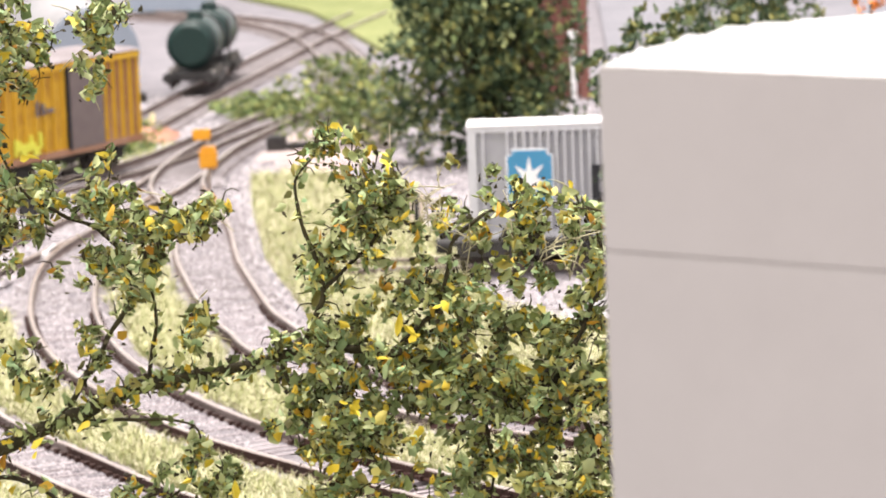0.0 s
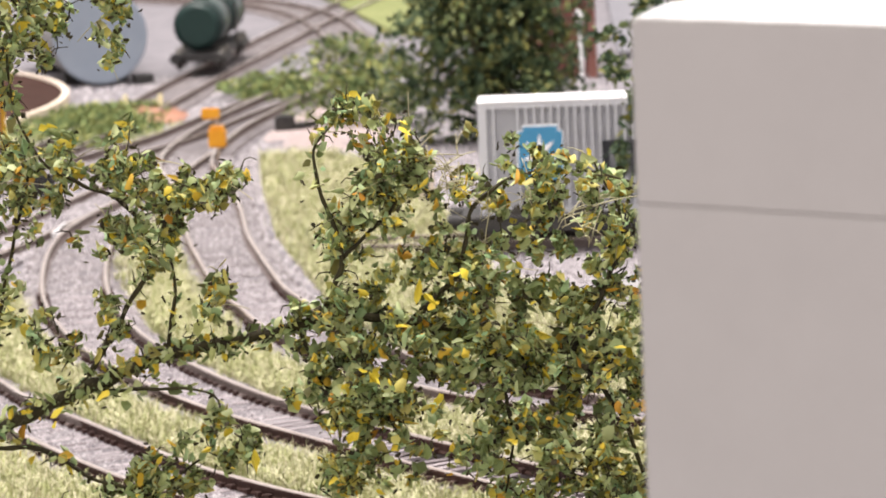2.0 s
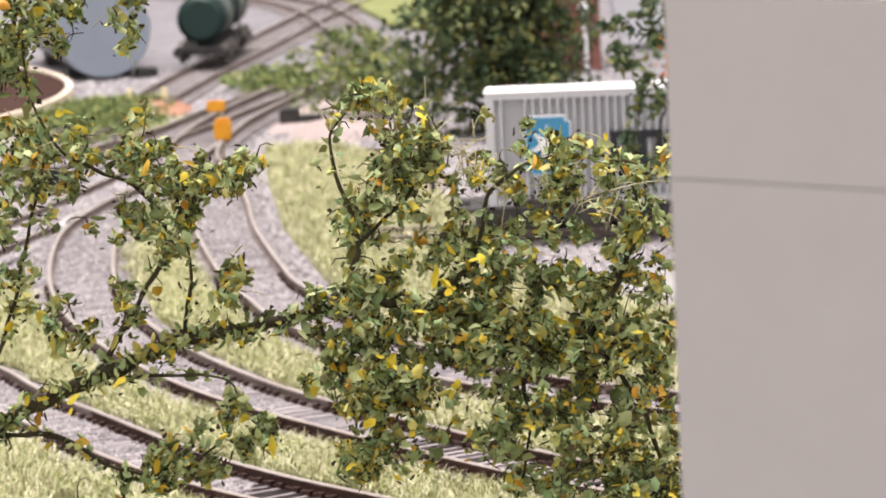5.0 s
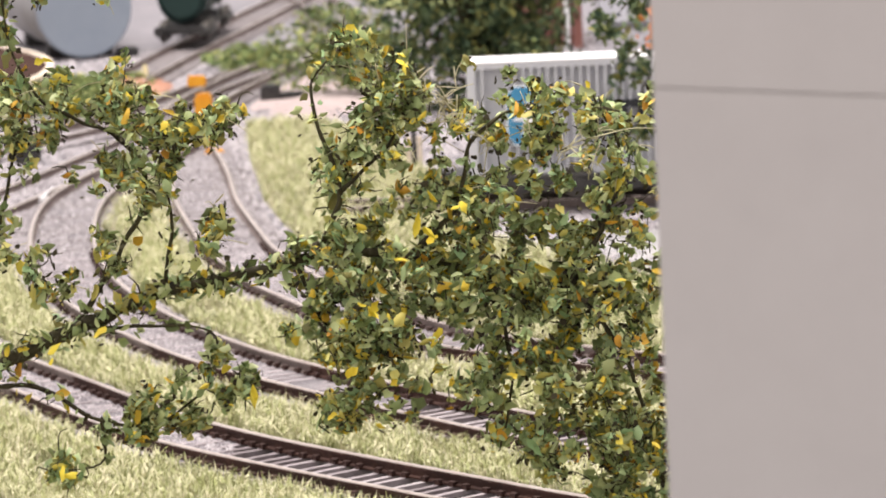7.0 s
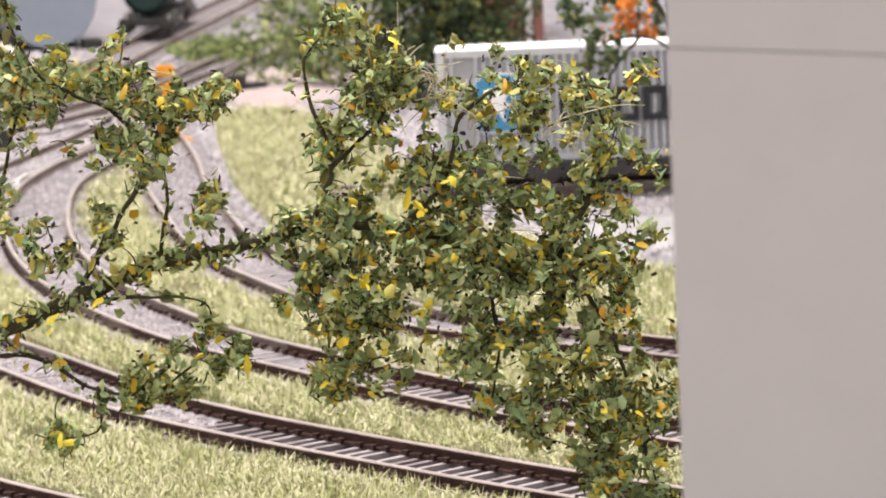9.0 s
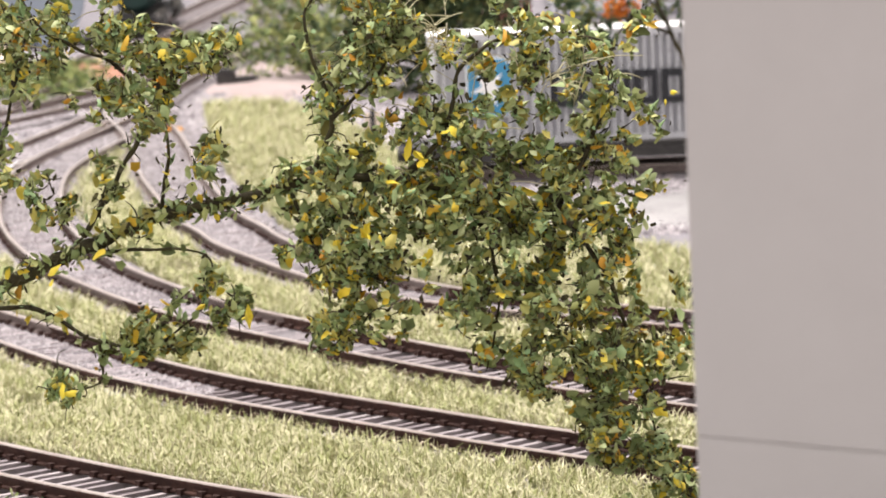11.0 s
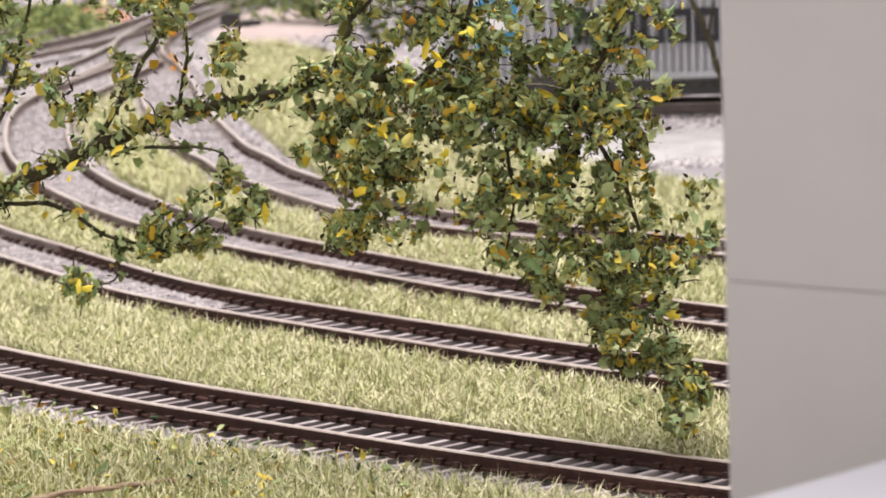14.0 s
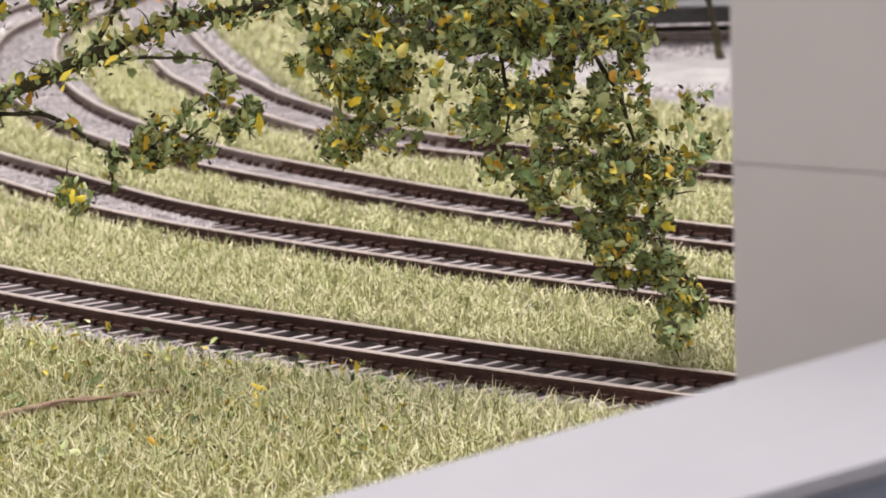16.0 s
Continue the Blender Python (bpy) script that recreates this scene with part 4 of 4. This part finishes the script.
mound("weed_patch", (-.146, .818), (.042, .095), .0012, MOSS, "olive weedy ground patch beside the back track", "soil", 5)
mound("gravel_bank", (.080, .382), (.066, .052), .0014, CHALK, "chalky white gravel bank before the container wagon", "gravel", 12)
cover = empty("drain_cover", pose(-.0395, .677, 0), label="dark oval drain cover at the grass edge", category="drain cover")
part("plate", cyl(.0085, .0016, pose(0, 0, .0008) @ Matrix.Diagonal((1, .55, 1, 1)), seg=32, bevel=.0003), BLACK, cover)
part("rim", cyl(.0070, .0006, pose(0, 0, .0018) @ Matrix.Diagonal((1, .55, 1, 1)), seg=32), BROWN, cover)
post = empty("marker_post", pose(-.013, .559, 0), label="small black marker post with pale sides", category="post")
part("shaft", box(-.0007, .0007, -.0007, .0007, 0, .0125, .0002), BLACK, post)
part("board", box(-.0024, -.0009, -.0005, .0005, .002, .0110, .0002), CREAM, post)
part("board", box(.0009, .0024, -.0005, .0005, .002, .0110, .0002), CREAM, post)
bx2 = empty("switch_motor", pose(-.140, .626, 0), label="black switch motor box beside the siding", category="switch motor")
part("housing", box(-.004, .004, -.0035, .0035, 0, .0062, .0006), BLACK, bx2)
part("cover", box(-.0036, .0036, -.0031, .0031, .0062, .0067, .0002), BLACK, bx2)
gd = empty("switch_lever", pose(-.1225, .511, .0), label="small white switch lever beside the curve", category="switch lever")
part("base", box(-.0016, .0016, -.0012, .0012, 0, .0036, .0004), WHITE, gd)
part("handle", cyl(.0004, .005, pose(.0014, 0, .0045, 0, 50, 0), seg=8), WHITE, gd)

lv = empty("point_lever", pose(-.0855, .668, 0), label="orange point lever lantern on a thin post", category="signal")
part("post", cyl(.0005, .020, pose(0, 0, .010), seg=10), STEEL, lv)
part("lantern", box(-.0029, .0029, -.0026, .0026, .0086, .0150, .0006), ORANGE, lv, "orange lantern box")
part("lantern_hood", box(-.0024, .0024, -.0020, .0020, .0150, .0158, .0003), ORANGE, lv)
part("target", box(-.0050, .0012, -.0008, .0008, .0180, .0218, .0005), ORANGE, lv, "small orange target plate")
lb = empty("lever_base", pose(-.079, .618, .0), label="orange switch lever base beside the rail", category="switch lever")
part("base", box(-.0030, .0030, -.0020, .0020, 0, .0028, .0006), ORANGE, lb)
part("handle", cyl(.0005, .006, pose(-.001, 0, .0045, 0, -35, 0), seg=8), ORANGE, lb)
bx = empty("switch_motor", pose(-.072, .783, 0), label="black switch motor box on gravel", category="switch motor")
part("housing", box(-.0015, .0055, -.004, .004, 0, .0058, .0006), BLACK, bx)
part("cover", box(.0055, .0135, -.004, .004, 0, .0030, .0005), BLACK, bx)

# ---- low bushes ----
bushy_tree("bush", (-.050, .865), (.028, .018, .028), 1700, .0024, LEAF_PALE, "loose pale green bush beside the back track", "bush", trunk=False, lobes=8)
bushy_tree("bush", (-.040, .785), (.030, .014, .024), 1900, .0023, LEAF_PALE, "loose yellow green bush by the rails", "bush", trunk=False, lobes=8)
bushy_tree("bush", (-.084, .905), (.020, .034, .008), 1900, .0022, LEAF_PALE, "low creeping green plants on the gravel", "bush", trunk=False, lobes=7)
bushy_tree("bush", (-.144, .818), (.033, .072, .005), 5200, .0020, LEAF_PALE, "low weeds beside the back track", "bush", trunk=False, lobes=7)
bushy_tree("bush", (.094, .62), (.036, .02, .080), 4600, .0030, LEAF_DARK, "dark green shrub behind the container", "bush", trunk=False, lobes=9)
bushy_tree("bush", (.066, .56), (.010, .008, .054), 500, .0030, LEAF_RUST, "orange autumn shrub behind the container", "bush", trunk=False, lobes=6)

bushy_tree("bush", (.132, .60), (.013, .010, .073), 700, .0030, LEAF_RUST, "bright orange autumn shrub beyond the cream building", "bush", trunk=False, lobes=7)

# ---- distance ----
LAWN_PLAN = [(-.135, 1.50), (-.090, 1.385), (-.062, 1.245), (-.044, 1.150), (-.020, 1.12), (.035, 1.15), (.035, 1.60), (-.12, 1.60)]
lw = part("lawn", prism(LAWN_PLAN, -.002, .0022), LAWN)
tagged(lw, "yellow green lawn beyond the back track", "lawn", kind="structure")
rd = part("road", box(-.9, .9, 1.62, 2.6, -.01, .005), ASPHALT)
tagged(rd, "lilac grey asphalt road in the distance", "road", kind="structure")
rd2 = part("pavement", box(.055, .5, 1.0, 1.62, -.01, .003), ASPHALT)
tagged(rd2, "grey paved yard beside a brick building", "pavement", kind="structure")

bh = empty("brick_building", pose(.038, .93, 0), label="red brick building with a tall corner pier", category="building")
part("wall", box(-.020, .0035, .004, .05, 0, .075, .0004), BRICK, bh)
part("pier", box(.0036, .0072, -.004, .006, 0, .090, .0004), BRICK, bh)
part("cornice", box(-.021, .0110, -.0055, .004, .0530, .0545, .0003), CREAM, bh)
sl = empty("street_lamp", pose(.0385, .86, 0), label="thin white street lamp by the brick building", category="street lamp")
part("pole", cyl(.0010, .030, pose(0, 0, .015), seg=12), WHITE, sl)
part("head", box(-.0022, .0022, -.0022, .0022, .0298, .0330, .0006), WHITE, sl)

shedb = empty("warehouse", pose(-.165, 1.40, 0), label="low pale blue warehouse behind the tank", category="building")
part("wall", box(-.02, .022, 0, .05, 0, .020, .0005), TANK_BLUE, shedb)
part("roof", box(-.021, .023, -.002, .052, .020, .022, .0005), SLATE, shedb)
part("plinth", box(-.0205, .0225, -.001, -.0001, 0, .003), BLACK, shedb)

# ---- fallen twig and litter in the front grass ----
stick = empty("fallen_twig", Matrix.Identity(4), label="dry bent twig lying in the front grass", category="twig")
limb_mesh([([(-.090, -.121, .0016), (-.068, -.106, .0034), (-.060, -.099, .0040), (-.050, -.093, .0044), (-.035, -.0805, .0034)], .0010, .0004)], "stem", stick, TWIG)
limb_mesh([([(-.060, -.099, .0040), (-.054, -.0995, .0054), (-.045, -.096, .0052)], .0005, .0002)], "side_shoot", stick, TWIG)
lit = np.stack([RNG.uniform(-.10, .0, 1500), RNG.uniform(-.14, .0, 1500), RNG.uniform(.0015, .0050, 1500)], 1)
lit = lit[(nearest(lit[:, :2], CENTRES["near_track"]) > .017) & (lit[:, 1] < -.01 - .8 * (lit[:, 0] + .05))]
litter = empty("leaf_litter", Matrix.Identity(4), label="scattered green and yellow fallen leaves in grass", category="leaves")
leaf_mesh("green_leaves", lit[::2], .0017, LEAF, litter)
leaf_mesh("yellow_leaves", lit[1::6], .0019, LEAF_GOLD, litter)
leaf_mesh("dark_leaves", lit[3::4], .0017, LEAF_DARK, litter)


# ---- moving wagons ----
def boxcar():
    c = empty("boxcar", Matrix.Identity(4), label="weathered yellow boxcar with dark sliding door", category="railway wagon")
    L, W, H0, H1 = .088, .030, .0095, .0405
    part("body", box(0, L, -W / 2, W / 2, H0, H1, .0004), RUSTY_YELLOW, c)
    rf = bmesh.new()
    n = 10
    rows = []
    for x in (-.001, L + .001):
        rows.append([rf.verts.new((x, (W / 2 + .0008) * math.sin(a), H1 - .0004 + .0011 * math.cos(a))) for a in np.linspace(-1.57, 1.57, n)])
    for i in range(n - 1):
        rf.faces.new((rows[0][i], rows[0][i + 1], rows[1][i + 1], rows[1][i]))
    rf.faces.new(rows[0])
    rf.faces.new(rows[1][::-1])
    part("roof", rf, GREY_ROOF, c, "dusty grey roof")
    part("sliding_door", box(L * .50, L * .73, -W / 2 - .0012, -W / 2 - .0002, H0 + .0005, H1 - .0022, .0002), DOOR, c, "dark brown-grey sliding door")
    part("door_edge", box(L * .487, L * .496, -W / 2 - .0014, -W / 2 - .0001, H0, H1 - .002), INK, c)
    for k in range(9):
        x = L * .755 + k * (L * .235) / 8
        part("rib", box(x - .0006, x + .0006, -W / 2 - .0007, -W / 2 + .0002, H0 + .0012, H1 - .003, .0002), RUST_ROOF if k % 2 else YELLOW, c)
    for k in range(8):
        x = L * .015 + k * (L * .45) / 7
        part("rib", box(x - .0006, x + .0006, -W / 2 - .0006, -W / 2 + .0002, H0 + .0012, H1 - .003, .0002), YELLOW, c)
    part("top_rail", box(0, L, -W / 2 - .0009, -W / 2 + .0002, H1 - .0028, H1 - .0010), YELLOW, c)
    part("sill", box(0, L, -W / 2 - .0010, -W / 2 + .0004, H0 - .0012, H0 + .0010), RUST_ROOF, c)
    lt = box(L * .27, L * .29, -W / 2 - .0011, -W / 2 - .0004, .0235, .0285)
    box(L * .31, L * .33, -W / 2 - .0011, -W / 2 - .0004, .0235, .0275, bm=lt)
    box(L * .34, L * .39, -W / 2 - .0011, -W / 2 - .0004, .0240, .0255, bm=lt)
    part("lettering_bar", lt, DOOR, c, "faded dark bars")
    gr = bmesh.new()
    for k in range(9):
        x, z = L * .13 + .0018 * k, .0135 + .0015 * math.sin(k * 1.7)
        box(x - .0008, x + .0010, -W / 2 - .0010, -W / 2 - .0004, z - .002, z + .0022 + .0012 * math.cos(k * 2.3), bm=gr)
    part("spray_paint", gr, LIME, c, "lime yellow spray paint")
    part("chassis", box(.002, L - .002, -.010, .010, .0055, .0094), BLACK, c)
    for x in (.010, .024, L - .024, L - .010):
        wheelset(c, x, 0, .0048)
    for x in (.017, L - .017):
        part("bogie_frame", box(x - .011, x + .011, -.0118, -.0104, .0030, .0062, .0005), BLACK, c)
    part("coupler", box(L, L + .004, -.0012, .0012, .0058, .0080), BLACK, c)
    return c


def blue_wagon():
    c = empty("blue_wagon", Matrix.Identity(4), label="faded blue goods wagon coupled to the boxcar", category="railway wagon")
    part("body", box(0, .080, -.0145, .0145, .0095, .034, .0006), BLUE, c)
    for k in range(9):
        part("rib", box(.004 + k * .009, .0055 + k * .009, -.0152, -.0142, .0105, .033), BLUE, c)
    part("chassis", box(.002, .078, -.010, .010, .0055, .0094), BLACK, c)
    for x in (.012, .068):
        wheelset(c, x, 0, .0048)
    return c


HEAD = math.radians(62)
ALONG = Vector((math.cos(HEAD), math.sin(HEAD), 0))
CAR, CAR2 = boxcar(), blue_wagon()


def motions():
    """The two wagons roll away along the back track and stop out of view."""
    start = Vector((-.1685, .6613, .0036))
    for thing, back in ((CAR, 0.0), (CAR2, -.086)):
        rows = []
        for t, s in ((0.0, 0.0), (1.0, .043), (2.0, .087), (4.0, .174), (8.0, .30), (16.0, .30)):
            p = start - ALONG * (s - back)
            rows.append((t, Matrix.Translation(p) @ Matrix.Rotation(HEAD, 4, "Z")))
        walk(thing, rows)


motions()
